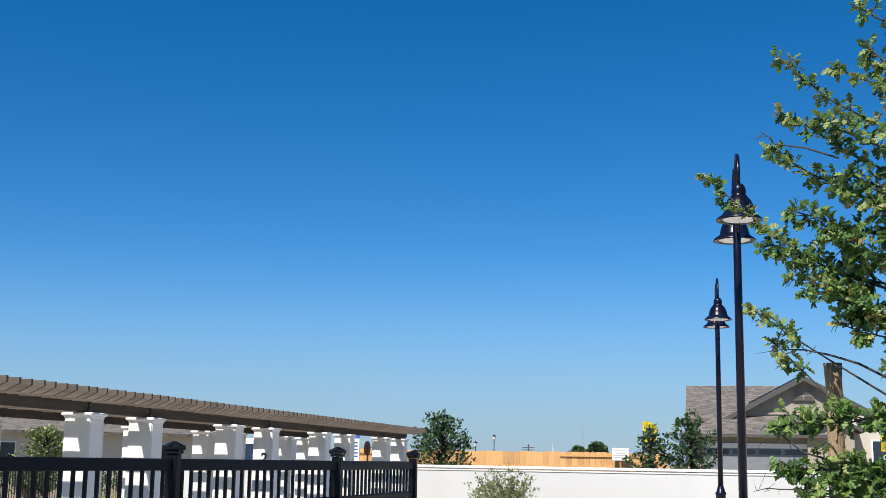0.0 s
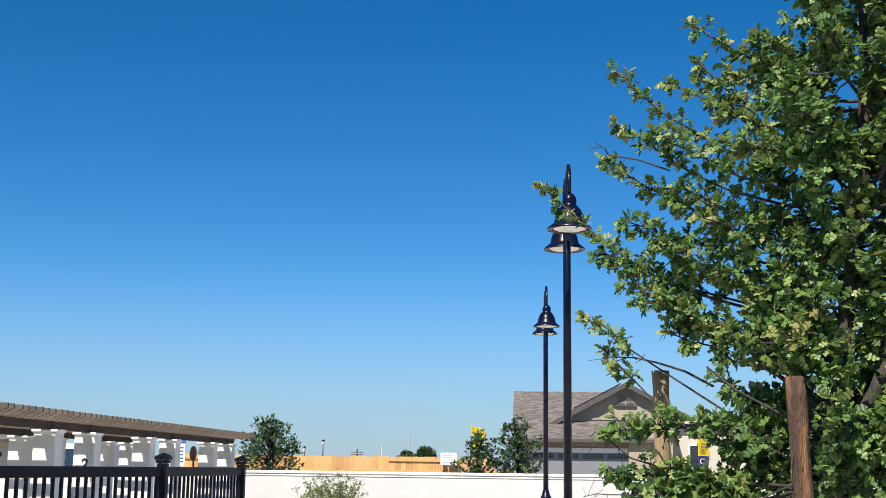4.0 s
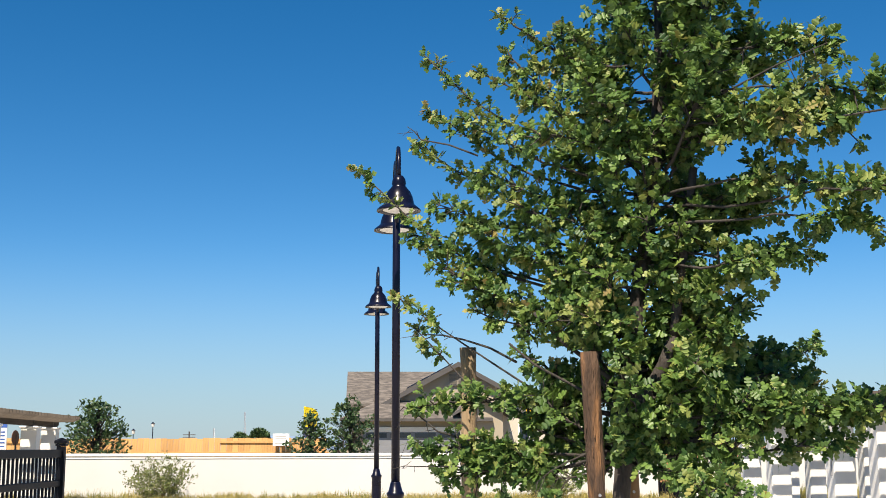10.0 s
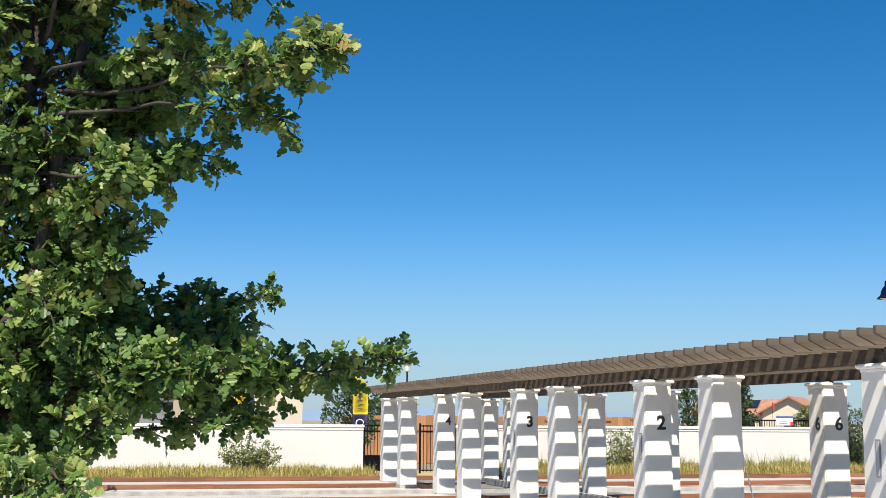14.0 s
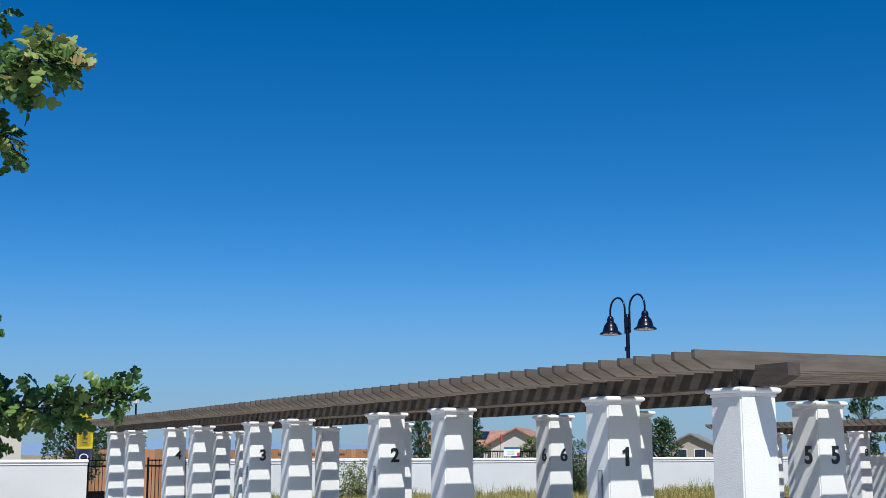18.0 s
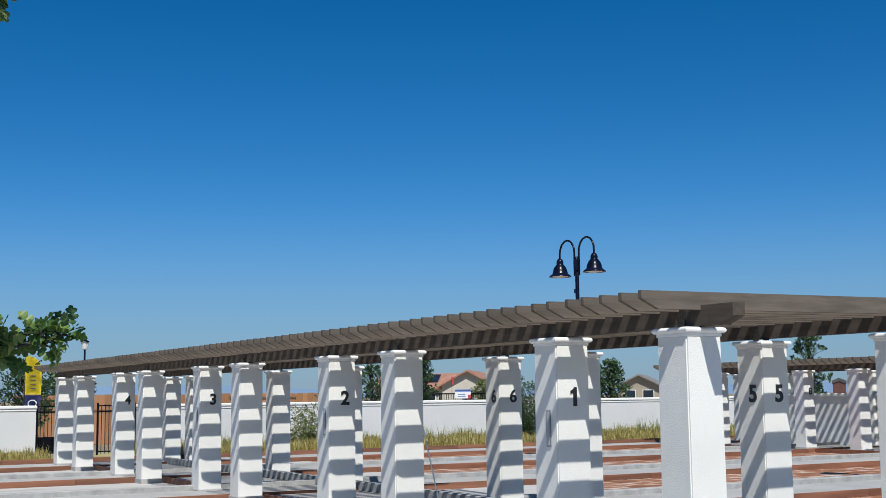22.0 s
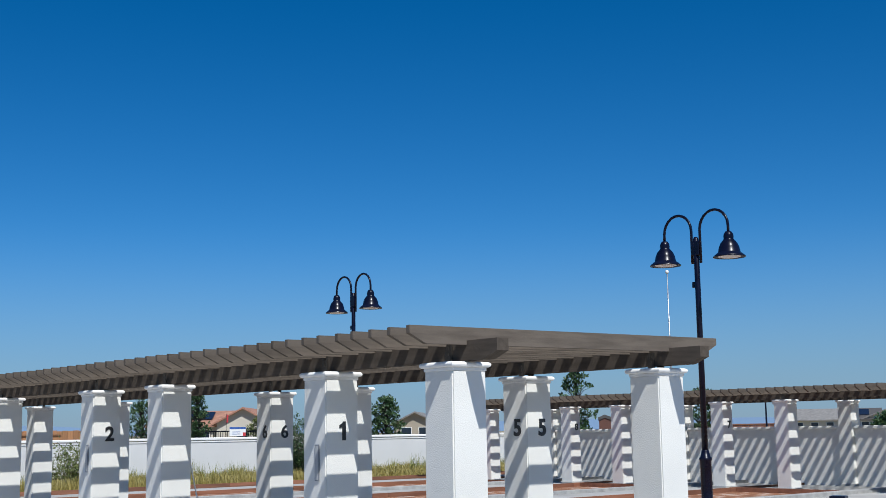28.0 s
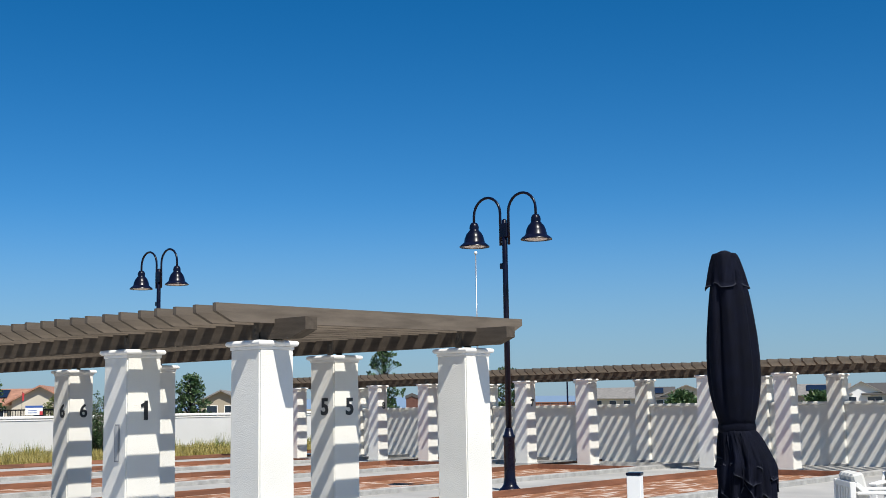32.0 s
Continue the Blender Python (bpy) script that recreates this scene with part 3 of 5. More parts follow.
class Leaves:
    """Gathers many leaves into one mesh."""

    def __init__(self, rnd):
        self.v, self.f, self.r = [], [], rnd

    def add(self, p, d, size, lobed=True, face=None):
        sh = leaf_shape(size, lobed)
        d = Vector(d).normalized()
        if face is None:
            face = Vector((self.r.gauss(0, 0.9), self.r.gauss(0, 0.9), 1.0))
        side = d.cross(face)
        side = side.normalized() if side.length > 1e-4 else d.orthogonal().normalized()
        up = side.cross(d)
        i = len(self.v)
        curl = self.r.uniform(-0.25, 0.45) / size
        for c in sh:
            self.v.append(tuple(Vector(p) + side * c.x + d * c.y + up * (c.z - curl * c.y * c.y)))
        n, h = len(sh), len(sh) // 2
        for k in range(h):
            a, b = k, k + 1
            c, e = (n - k) % n, (n - k - 1) % n
            if a == c:
                self.f.append((i + a, i + b, i + e))
            elif b == e:
                self.f.append((i + a, i + b, i + c))
            else:
                self.f.append((i + a, i + b, i + e, i + c))

    def rosette(self, p, axis, n, size):
        """Oak leaves fanned out round the end of a twig, their faces turned outwards and to the light."""
        axis = Vector(axis).normalized()
        x = axis.orthogonal().normalized()
        y = axis.cross(x)
        a0 = self.r.uniform(0, 6.28)
        for k in range(n):
            a = a0 + 2.4 * k + self.r.gauss(0, 0.4)
            tilt = self.r.uniform(0.15, 1.45)
            d = axis * math.cos(tilt) + (x * math.cos(a) + y * math.sin(a)) * math.sin(tilt) + Vector((0, 0, -0.22))
            face = axis * 0.45 + Vector((-0.12, -0.40, 0.62)) + Vector((self.r.gauss(0, 0.62), self.r.gauss(0, 0.62), self.r.gauss(0, 0.62)))
            self.add(Vector(p) - axis * self.r.uniform(0, 0.03), d, size * self.r.uniform(0.65, 1.2), True, face)

    def spray(self, p, n, spread, size, out=None, lobed=True):
        """A rosette of leaves round the end of a twig."""
        for _ in range(n):
            d = Vector((self.r.gauss(0, 1), self.r.gauss(0, 1), self.r.gauss(0.15, 0.8)))
            if out is not None:
                d += Vector(out) * 1.2
            o = Vector((self.r.gauss(0, spread), self.r.gauss(0, spread), self.r.gauss(0, spread)))
            o *= min(1, 1.7 * spread / max(o.length, 1e-6))
            self.add(Vector(p) + o, d, size * self.r.uniform(0.7, 1.25), lobed)


def bend(a, b, sag, rnd, n=6):
    """A wavering path from a to b."""
    a, b = Vector(a), Vector(b)
    pts = []
    off = Vector((rnd.gauss(0, 0.05), rnd.gauss(0, 0.05), rnd.gauss(0, 0.03))) * min(1.0, (b - a).length * 1.6)
    for i in range(n + 1):
        t = i / n
        p = a.lerp(b, t) + Vector((0, 0, sag * math.sin(math.pi * t))) + off * math.sin(math.pi * t)
        p += Vector((rnd.gauss(0, 1), rnd.gauss(0, 1), rnd.gauss(0, 1))) * 0.010 * (0 < i < n)
        pts.append(p)
    return pts


OAK = Vector((-8.55, -5.70, 0))
RIGHT, AHEAD = Vector((0.987, -0.162, 0)), Vector((0.162, 0.987, 0))


def tree_point(u, w, z):
    return OAK + RIGHT * u + AHEAD * w + Vector((0, 0, z))


# limbs by their ends: across, depth, height, where along them the leaves begin, how bushy they are
LEFT_SPRAYS = [(-1.10, 0.30, 2.96, 0.52, 0.0), (-0.83, 0.24, 3.05, 0.60, 0.35), (-0.78, 0.20, 3.20, 0.55, 0.0), (-0.78, 0.15, 3.42, 0.45, 0.0), (-0.46, 0.12, 3.58, 0.40, 0.3), (-0.30, 0.10, 3.36, 0.45, 0.5), (-0.42, 0.10, 3.40, 0.45, 0.35),
               (-0.55, 0.12, 3.33, 0.40, 0.12), (-0.22, 0.05, 3.47, 0.5, 0.5), (-0.60, 0.12, 3.14, 0.45, 0.3), (-0.36, 0.05, 3.22, 0.4, 0.5), (-0.92, 0.30, 2.40, 0.90, 0.25), (-0.84, 0.30, 2.26, 0.92, 0.2)]
LEFT_BODY = [(-0.74, 0.20, 2.78, 0.62, 0.45), (-0.84, 0.25, 2.66, 0.70, 0.3), (-0.70, 0.15, 2.50, 0.62, 0.8), (-0.60, 0.12, 2.42, 0.7, 0.7), (-0.58, 0.12, 2.66, 0.5, 0.6), (-0.52, 0.05, 2.88, 0.45, 0.7),
             (-0.38, -0.05, 2.72, 0.4, 0.9), (-0.58, 0.15, 2.32, 0.78, 0.6), (-0.36, 0.05, 2.12, 0.6, 0.7), (-0.30, -0.12, 2.98, 0.4, 0.9), (-0.22, -0.05, 2.42, 0.5, 0.9), (-0.33, -0.03, 2.30, 0.5, 0.8), (-0.13, -0.16, 2.30, 0.4, 0.9), (-0.10, -0.27, 2.24, 0.4, 0.9), (-0.38, 0.0, 2.52, 0.45, 0.9)]
RIGHT_BODY = [(1.03, -0.79, 2.64, 0.78, 0.55), (0.90, -0.48, 2.68, 0.66, 0.9), (0.91, -0.44, 2.55, 0.80, 0.5), (0.66, -0.21, 2.50, 0.62, 0.9), (0.50, -0.25, 2.44, 0.6, 0.8), (0.42, -0.05, 2.26, 0.5, 0.45),
              (1.28, -0.85, 2.92, 0.85, 0.5), (0.98, -0.50, 3.02, 0.62, 0.7), (0.84, -0.40, 2.92, 0.5, 0.9), (0.60, -0.45, 2.96, 0.5, 1.0), (0.62, 0.05, 3.30, 0.45, 0.9), (0.84, -0.2, 3.28, 0.5, 0.8), (0.56, -0.1, 2.72, 0.4, 1.0), (0.50, -0.10, 2.27, 0.5, 0.7), (0.44, -0.08, 2.18, 0.4, 0.9), (0.36, -0.12, 2.36, 0.4, 0.9)]
LOW_RIGHT = [(0.86, 0.50, 2.18, 0.72, 0.45), (0.62, 0.35, 2.04, 0.45, 0.9), (0.52, 0.25, 1.92, 0.4, 1.0), (0.36, 0.15, 1.78, 0.4, 1.0), (0.74, 0.20, 2.02, 0.45, 1.0), (0.46, 0.10, 2.10, 0.4, 1.0), (0.66, -0.10, 1.90, 0.5, 0.9), (0.70, 0.42, 2.10, 0.5, 0.7), (0.78, 0.30, 2.00, 0.5, 0.9), (0.90, -0.12, 1.90, 0.55, 0.8), (1.25, -0.14, 1.94, 0.68, 0.40),
             (1.04, 0.0, 1.88, 0.6, 0.6), (0.84, -0.10, 1.76, 0.7, 0.4), (0.46, -0.55, 1.48, 0.5, 0.35), (0.30, -0.42, 1.58, 0.5, 0.5), (0.24, -0.10, 1.86, 0.4, 0.9), (0.40, -0.05, 1.98, 0.4, 1.0)]
LOW_LEFT = [(-0.80, 0.12, 1.92, 0.70, 0.5), (-0.78, 0.10, 1.76, 0.60, 0.8), (-0.66, 0.05, 1.66, 0.55, 0.9), (-0.60, 0.10, 1.76, 0.5, 0.9), (-0.46, 0.0, 1.70, 0.5, 0.9), (-0.36, 0.05, 1.88, 0.45, 0.9), (-0.26, -0.05, 1.64, 0.5, 0.8), (-0.20, 0.10, 1.78, 0.3, 1.0),
            (-0.24, 0.08, 2.02, 0.4, 0.9), (-0.08, -0.05, 1.80, 0.4, 0.9), (0.06, 0.12, 1.72, 0.3, 0.9)]


def oak():
    rnd = random.Random(11)
    t = thing("oak_tree", "young green oak with lobed leaves tied between wooden stakes", "tree")
    axis = [OAK + Vector((-0.01, 0, -0.05)), tree_point(-0.01, 0.01, 0.9), tree_point(0.0, 0, 1.5), tree_point(0.05, 0.0, 2.0), tree_point(0.10, 0.02, 2.4), tree_point(0.17, 0.0, 2.8), tree_point(0.20, 0.02, 3.3), tree_point(0.22, 0.03, 4.0), tree_point(0.24, 0.0, 4.55)]
    part("trunk", tube(bmesh.new(), axis, [0.050, 0.037, 0.034, 0.033, 0.031, 0.026, 0.019, 0.010, 0.004], 12), M_BARK, t, smooth=True)
    wood, lv, tips = bmesh.new(), Leaves(rnd), Leaves(rnd)

    def trunk_at(z):
        for a, b in zip(axis, axis[1:]):
            if a.z <= z <= b.z:
                return a.lerp(b, (z - a.z) / (b.z - a.z))
        return axis[-1]

    def dress(pts, begin, bushy, yellow, size):
        """Leaf rosettes on short twigs along a limb, from a share of its length to the end."""
        run = sum((b - a).length for a, b in zip(pts, pts[1:]))
        n = max(2, int(run * (1 - begin) / 0.036))
        for i in range(n):
            q = begin + (1 - begin) * (i + 0.5) / n
            k = min(len(pts) - 2, int(q * (len(pts) - 1)))
            s = pts[k].lerp(pts[k + 1], q * (len(pts) - 1) - k)
            out = (pts[k + 1] - pts[k]).normalized()
            for _ in range(1 + int(bushy * 3 + rnd.random())):
                d = out * 0.7 + Vector((rnd.gauss(0, 1), rnd.gauss(0, 1), rnd.gauss(0.15, 0.9))).normalized()
                e = s + d.normalized() * rnd.uniform(0.012, 0.032 + 0.085 * bushy)
                across, deep = (e - OAK).dot(RIGHT), (e - OAK).dot(AHEAD)
                if e.z < 2.14 and -0.24 < across < -0.02 and deep < 0.0 and rnd.random() < 0.93:
                    continue  # kept clear of the front stake
                tube(wood, [s, s.lerp(e, 0.5) + Vector((0, 0, rnd.uniform(-0.01, 0.01))), e], [0.004, 0.003, 0.002], 4, False)
                (tips if rnd.random() < yellow * q else lv).rosette(e, d, rnd.randint(7, 10), size)
        (tips if rnd.random() < yellow * 1.5 else lv).rosette(pts[-1], pts[-1] - pts[-2], 8, size)

    def limb(u, w, z, begin, bushy, rise, yellow, size, thick, arch):
        end = tree_point(u, w, z)
        start = trunk_at(max(1.70, min(3.6, z - abs(u) * rise)))
        pts = bend(start, end, arch * (end - start).length, rnd, 8)
        tube(wood, pts, [thick * (1 - 0.85 * i / 8) + 0.0015 for i in range(9)], 6)
        dress(pts, begin, bushy, yellow, size)

    for u, w, z, begin, bushy in LEFT_SPRAYS:
        limb(u, w, z, begin - 0.08, bushy, 0.58, 0.45, 0.050, 0.006, -0.11)
    for u, w, z, begin, bushy in LEFT_BODY:
        limb(u, w, z, begin - 0.20, bushy, 0.38, 0.22, 0.054, 0.006, -0.05)
    for u, w, z, begin, bushy in RIGHT_BODY:
        limb(u, w, z, begin - 0.10, bushy, -0.06, 0.25, 0.064, 0.0055, 0.03)
    limb(0.64, -0.52, 2.93, 0.45, 0.8, -0.06, 1.2, 0.064, 0.0055, 0.03)
    for u, w, z, begin, bushy in LOW_RIGHT:
        limb(u, w, z, begin - 0.15, bushy, 0.10, 0.12, 0.060, 0.007, -0.01)
    for u, w, z, begin, bushy in LOW_LEFT:
        limb(u, w, z, begin - 0.20, bushy, 0.05, 0.10, 0.056, 0.006, 0.0)
    # forked main limbs, bare to where the crown closes
    for run, r in (((0.09, 1.92, 0.14, 2.0, 0.22, 2.18), 0.030), ((0.22, 2.18, 0.26, 2.45, 0.32, 2.85), 0.022), ((0.04, 1.98, -0.10, 2.08, -0.32, 2.28), 0.010),
                   ((0.07, 1.80, 0.28, 1.78, 0.52, 1.86), 0.014), ((0.03, 1.90, -0.22, 2.02, -0.42, 2.16), 0.006)):
        a, b, c = (tree_point(run[i], -0.06, run[i + 1]) for i in (0, 2, 4))
        tube(wood, [a, a.lerp(b, 0.5) + Vector((0, 0, -0.01)), b, b.lerp(c, 0.5) + Vector((0, 0, -0.015)), c], [r, r * 0.94, r * 0.9, r * 0.82, r * 0.72], 9)
    # the inner crown: rising branches round the leader, in tiers with gaps between
    for i in range(88):
        a, h = i * 2.4 + rnd.gauss(0, 0.3), 1.76 + 2.74 * (i + rnd.random()) / 88
        rad = (0.38 if h < 3.7 else 0.38 * (4.8 - h) / 1.1) * rnd.uniform(0.45, 1.1) * (0.80 if 2.05 < h < 2.62 else 1.0)
        c = trunk_at(h)
        end = c + RIGHT * (rad * 1.1 * math.cos(a) + 0.05) + AHEAD * (rad * math.sin(a)) + Vector((0, 0, rnd.uniform(-0.05, 0.12)))
        pts = bend(trunk_at(max(1.7, h - 0.75 * rad - 0.05)), end, -0.03, rnd, 5)
        tube(wood, pts, [0.009 * (1 - 0.8 * k / 5) for k in range(6)], 5)
        dress(pts, 0.36, 0.95, 0.06, 0.060)
    # the long bare branch over the grey stake, and dead twigs
    for run, r in (((-0.40, 0.15, 2.10, -0.62, 0.22, 2.20, -0.80, 0.28, 2.23), 0.0055), ((-0.45, 0.1, 1.72, -0.72, 0.1, 1.82, -0.86, 0.1, 1.92), 0.005), ((-0.55, 0.1, 2.96, -0.80, 0.2, 3.06, -0.86, 0.2, 3.12), 0.004), ((-0.5, 0.0, 1.66, -0.80, 0.05, 1.68, -0.90, 0.05, 1.67), 0.003),
                   ((0.10, -0.1, 2.95, 0.45, -0.3, 3.10, 0.78, -0.45, 3.22), 0.006), ((-0.05, -0.2, 1.74, -0.20, -0.22, 1.70, -0.32, -0.22, 1.62), 0.004)):
        a, b, c = (tree_point(*run[i:i + 3]) for i in (0, 3, 6))
        pts = [a, a.lerp(b, 0.5) + Vector((0, 0, 0.012)), b, b.lerp(c, 0.5) + Vector((0, 0, 0.008)), c]
        tube(wood, pts, [r, r * 0.9, r * 0.75, r * 0.6, r * 0.35], 6)
        for k in range(5):
            q = pts[2].lerp(pts[4], rnd.random())
            tube(wood, [q, q + Vector((rnd.gauss(-0.02, 0.03), rnd.gauss(0, 0.03), rnd.gauss(0, 0.05)))], [r * 0.45, r * 0.2], 4)
    part("limb_wood", wood, M_BARK, t, "grey-brown limbs and twigs", smooth=True)
    tagged(raw("crown", lv.v, lv.f, M_OAK, t, "dense dark green lobed leaves"), kind="stuff")
    tagged(raw("outer_foliage", tips.v, tips.f, M_OAKTIP, t, "yellow-green leaves at the branch ends"), kind="stuff")
    for (x0, y0), (x1, y1), h, r, wood_kind, words in (((-8.625, -5.91), (-8.695, -5.91), 2.11, 0.034, M_STAKE, "round tree stake with shaggy red-brown bark"), ((-9.078, -5.22), (-9.098, -5.22), 2.18, 0.035, M_STAKET, "round grey-tan weathered tree stake"), ((-8.45, -5.55), (-8.48, -5.55), 2.05, 0.033, M_STAKEP, "round peeled orange-brown tree stake")):
        s = thing("tree_stake", words, "stake", group="stakes of the oak")
        part("pole", stake_mesh(x0, y0, x1, y1, h, r, rnd), wood_kind, s, smooth=True)
        tagged(part("bark_shreds", shred_mesh(x0, y0, x1, y1, h, r, rnd), wood_kind, s, "lifted shreds of bark"), kind="stuff")
        k = 1.58 / h
        part("nail", lathe(bmesh.new(), [(0.006, 0.0), (0.006, 0.004)], 8), M_STEEL, s, "bright nail head", at=Matrix.Translation((x0 + (x1 - x0) * k + 0.004, y0 + (y1 - y0) * k - r - 0.003, 1.58)) @ pose(0, 0, 0, 90, 0, 0))
    return t


def shred_mesh(x0, y0, x1, y1, h, r, rnd):
    bm = bmesh.new()
    # shreds of lifted bark
    for _ in range(46):
        z, a = rnd.uniform(0.7, h * 0.93) if rnd.random() < 0.8 else rnd.uniform(0.2, h), rnd.uniform(0, 6.28)
        ln, w = rnd.uniform(0.02, 0.07), rnd.uniform(0.003, 0.008)
        k = z / h
        c = Vector((x0 + (x1 - x0) * k, y0 + (y1 - y0) * k, z))
        o, s = Vector((math.cos(a), math.sin(a), 0)), Vector((-math.sin(a), math.cos(a), 0))
        lift = rnd.uniform(0.004, 0.014)
        q = [c + o * (r * 0.98) - s * w, c + o * (r * 0.98) + s * w, c + o * (r + lift) + s * w * 0.5 + Vector((0, 0, -ln)), c + o * (r + lift) - s * w * 0.3 + Vector((0, 0, -ln * 0.9))]
        bm.faces.new([bm.verts.new(p) for p in q])
    return bm


def stake_mesh(x0, y0, x1, y1, h, r, rnd):
    bm = bmesh.new()
    n = 26
    pts = [(x0 + (x1 - x0) * k / n, y0 + (y1 - y0) * k / n, h * k / n) for k in range(n + 1)]
    tube(bm, pts, [r * rnd.uniform(0.93, 1.06) for _ in pts], 16)
    for v in bm.verts:
        v.co += Vector((rnd.gauss(0, 0.0012), rnd.gauss(0, 0.0012), 0))
    return bm


oak()


# ---- cedar board fence behind the wall ----
def cedar_fence(x0, x1, y, label, top=2.22, wood=None):
    wood = wood or M_CEDAR
    t = thing("board_fence", label, "fence", (0, y, 0))
    rnd = random.Random(5)
    w = 0.26
    n = int((x1 - x0) / w)
    bm = boxbm(0.004, w - 0.004, -0.01, 0.01, -0.16, top)
    me = bpy.data.meshes.new("board")
    bm.to_mesh(me)
    bm.free()
    for k in range(n):
        shared("board", me, wood, t, at=(x0 + k * w, rnd.uniform(-0.004, 0.004), rnd.uniform(-0.02, 0.02)))
    for k in range(int((x1 - x0) / 4.8)):
        if k % 2 == 0:
            part("rail", boxbm(x0 + k * 4.8, x0 + k * 4.8 + 3.3, -0.07, -0.014, top - 0.20, top - 0.12), wood, t)
    part("rail", boxbm(x0, x1, -0.07, -0.014, top - 0.67, top - 0.60), wood, t)
    return t


cedar_fence(-25.6, -11.2, 45.5, "new orange cedar board fence behind the white wall")
cedar_fence(2.2, 16.9, 45.5, "aged brown cedar board fence behind the gate", 1.98, M_CEDARD)


# ---- houses ----
def prism_roof(bm, x0, x1, y0, y1, z0, z1, ridge="x", over=0.4, thick=0.18):
    """A gable roof of two thick slopes; ridge along x or y."""
    if ridge == "x":
        ym = (y0 + y1) / 2
        ends = [((x0 - over), (x1 + over))]
        for ya, s in ((y0 - over, 1), (y1 + over, -1)):
            k = (z1 - z0) / abs(ym - (y0 if s == 1 else y1))
            ze = z0 - k * over
            vs = [(x0 - over, ya, ze), (x1 + over, ya, ze), (x1 + over, ym, z1), (x0 - over, ym, z1)]
            quad_slab(bm, vs, thick)
    else:
        xm = (x0 + x1) / 2
        for xa, s in ((x0 - over, 1), (x1 + over, -1)):
            k = (z1 - z0) / abs(xm - (x0 if s == 1 else x1))
            ze = z0 - k * over
            vs = [(xa, y0 - over, ze), (xm, y0 - over, z1), (xm, y1 + over, z1), (xa, y1 + over, ze)]
            quad_slab(bm, vs, thick)
    return bm


def quad_slab(bm, vs, thick):
    a = [bm.verts.new(v) for v in vs]
    b = [bm.verts.new((v[0], v[1], v[2] - thick)) for v in vs]
    bm.faces.new(a)
    bm.faces.new(b[::-1])
    for i in range(4):
        bm.faces.new((a[i], b[i], b[(i + 1) % 4], a[(i + 1) % 4]))


def gable_wall(bm, x0, x1, y0, y1, z0, z1, ridge="y"):
    """Walls of a gable block: box with a pointed end."""
    if ridge == "y":
        xm = (x0 + x1) / 2
        prof = [(x0, -0.17), (x1, -0.17), (x1, z0), (xm, z1), (x0, z0)]
        a = [bm.verts.new((x, y0, z)) for x, z in prof]
        b = [bm.verts.new((x, y1, z)) for x, z in prof]
    else:
        ym = (y0 + y1) / 2
        prof = [(y0, -0.17), (y1, -0.17), (y1, z0), (ym, z1), (y0, z0)]
        a = [bm.verts.new((x0, y, z)) for y, z in prof]
        b = [bm.verts.new((x1, y, z)) for y, z in prof]
    bm.faces.new(a)
    bm.faces.new(b[::-1])
    for i in range(5):
        bm.faces.new((a[i], b[i], b[(i + 1) % 5], a[(i + 1) % 5]))
    return bm


def window(parent, x, y, z, w, h, name="window"):
    f = part(name, boxbm(x - w / 2 - 0.07, x + w / 2 + 0.07, y - 0.05, y + 0.03, z - h / 2 - 0.07, z + h / 2 + 0.07), M_TRIM, parent, "white window frame")
    part("pane", boxbm(x - w / 2, x + w / 2, y - 0.056, y - 0.051, z - h / 2, z + h / 2), M_GLASS, f)
    return f


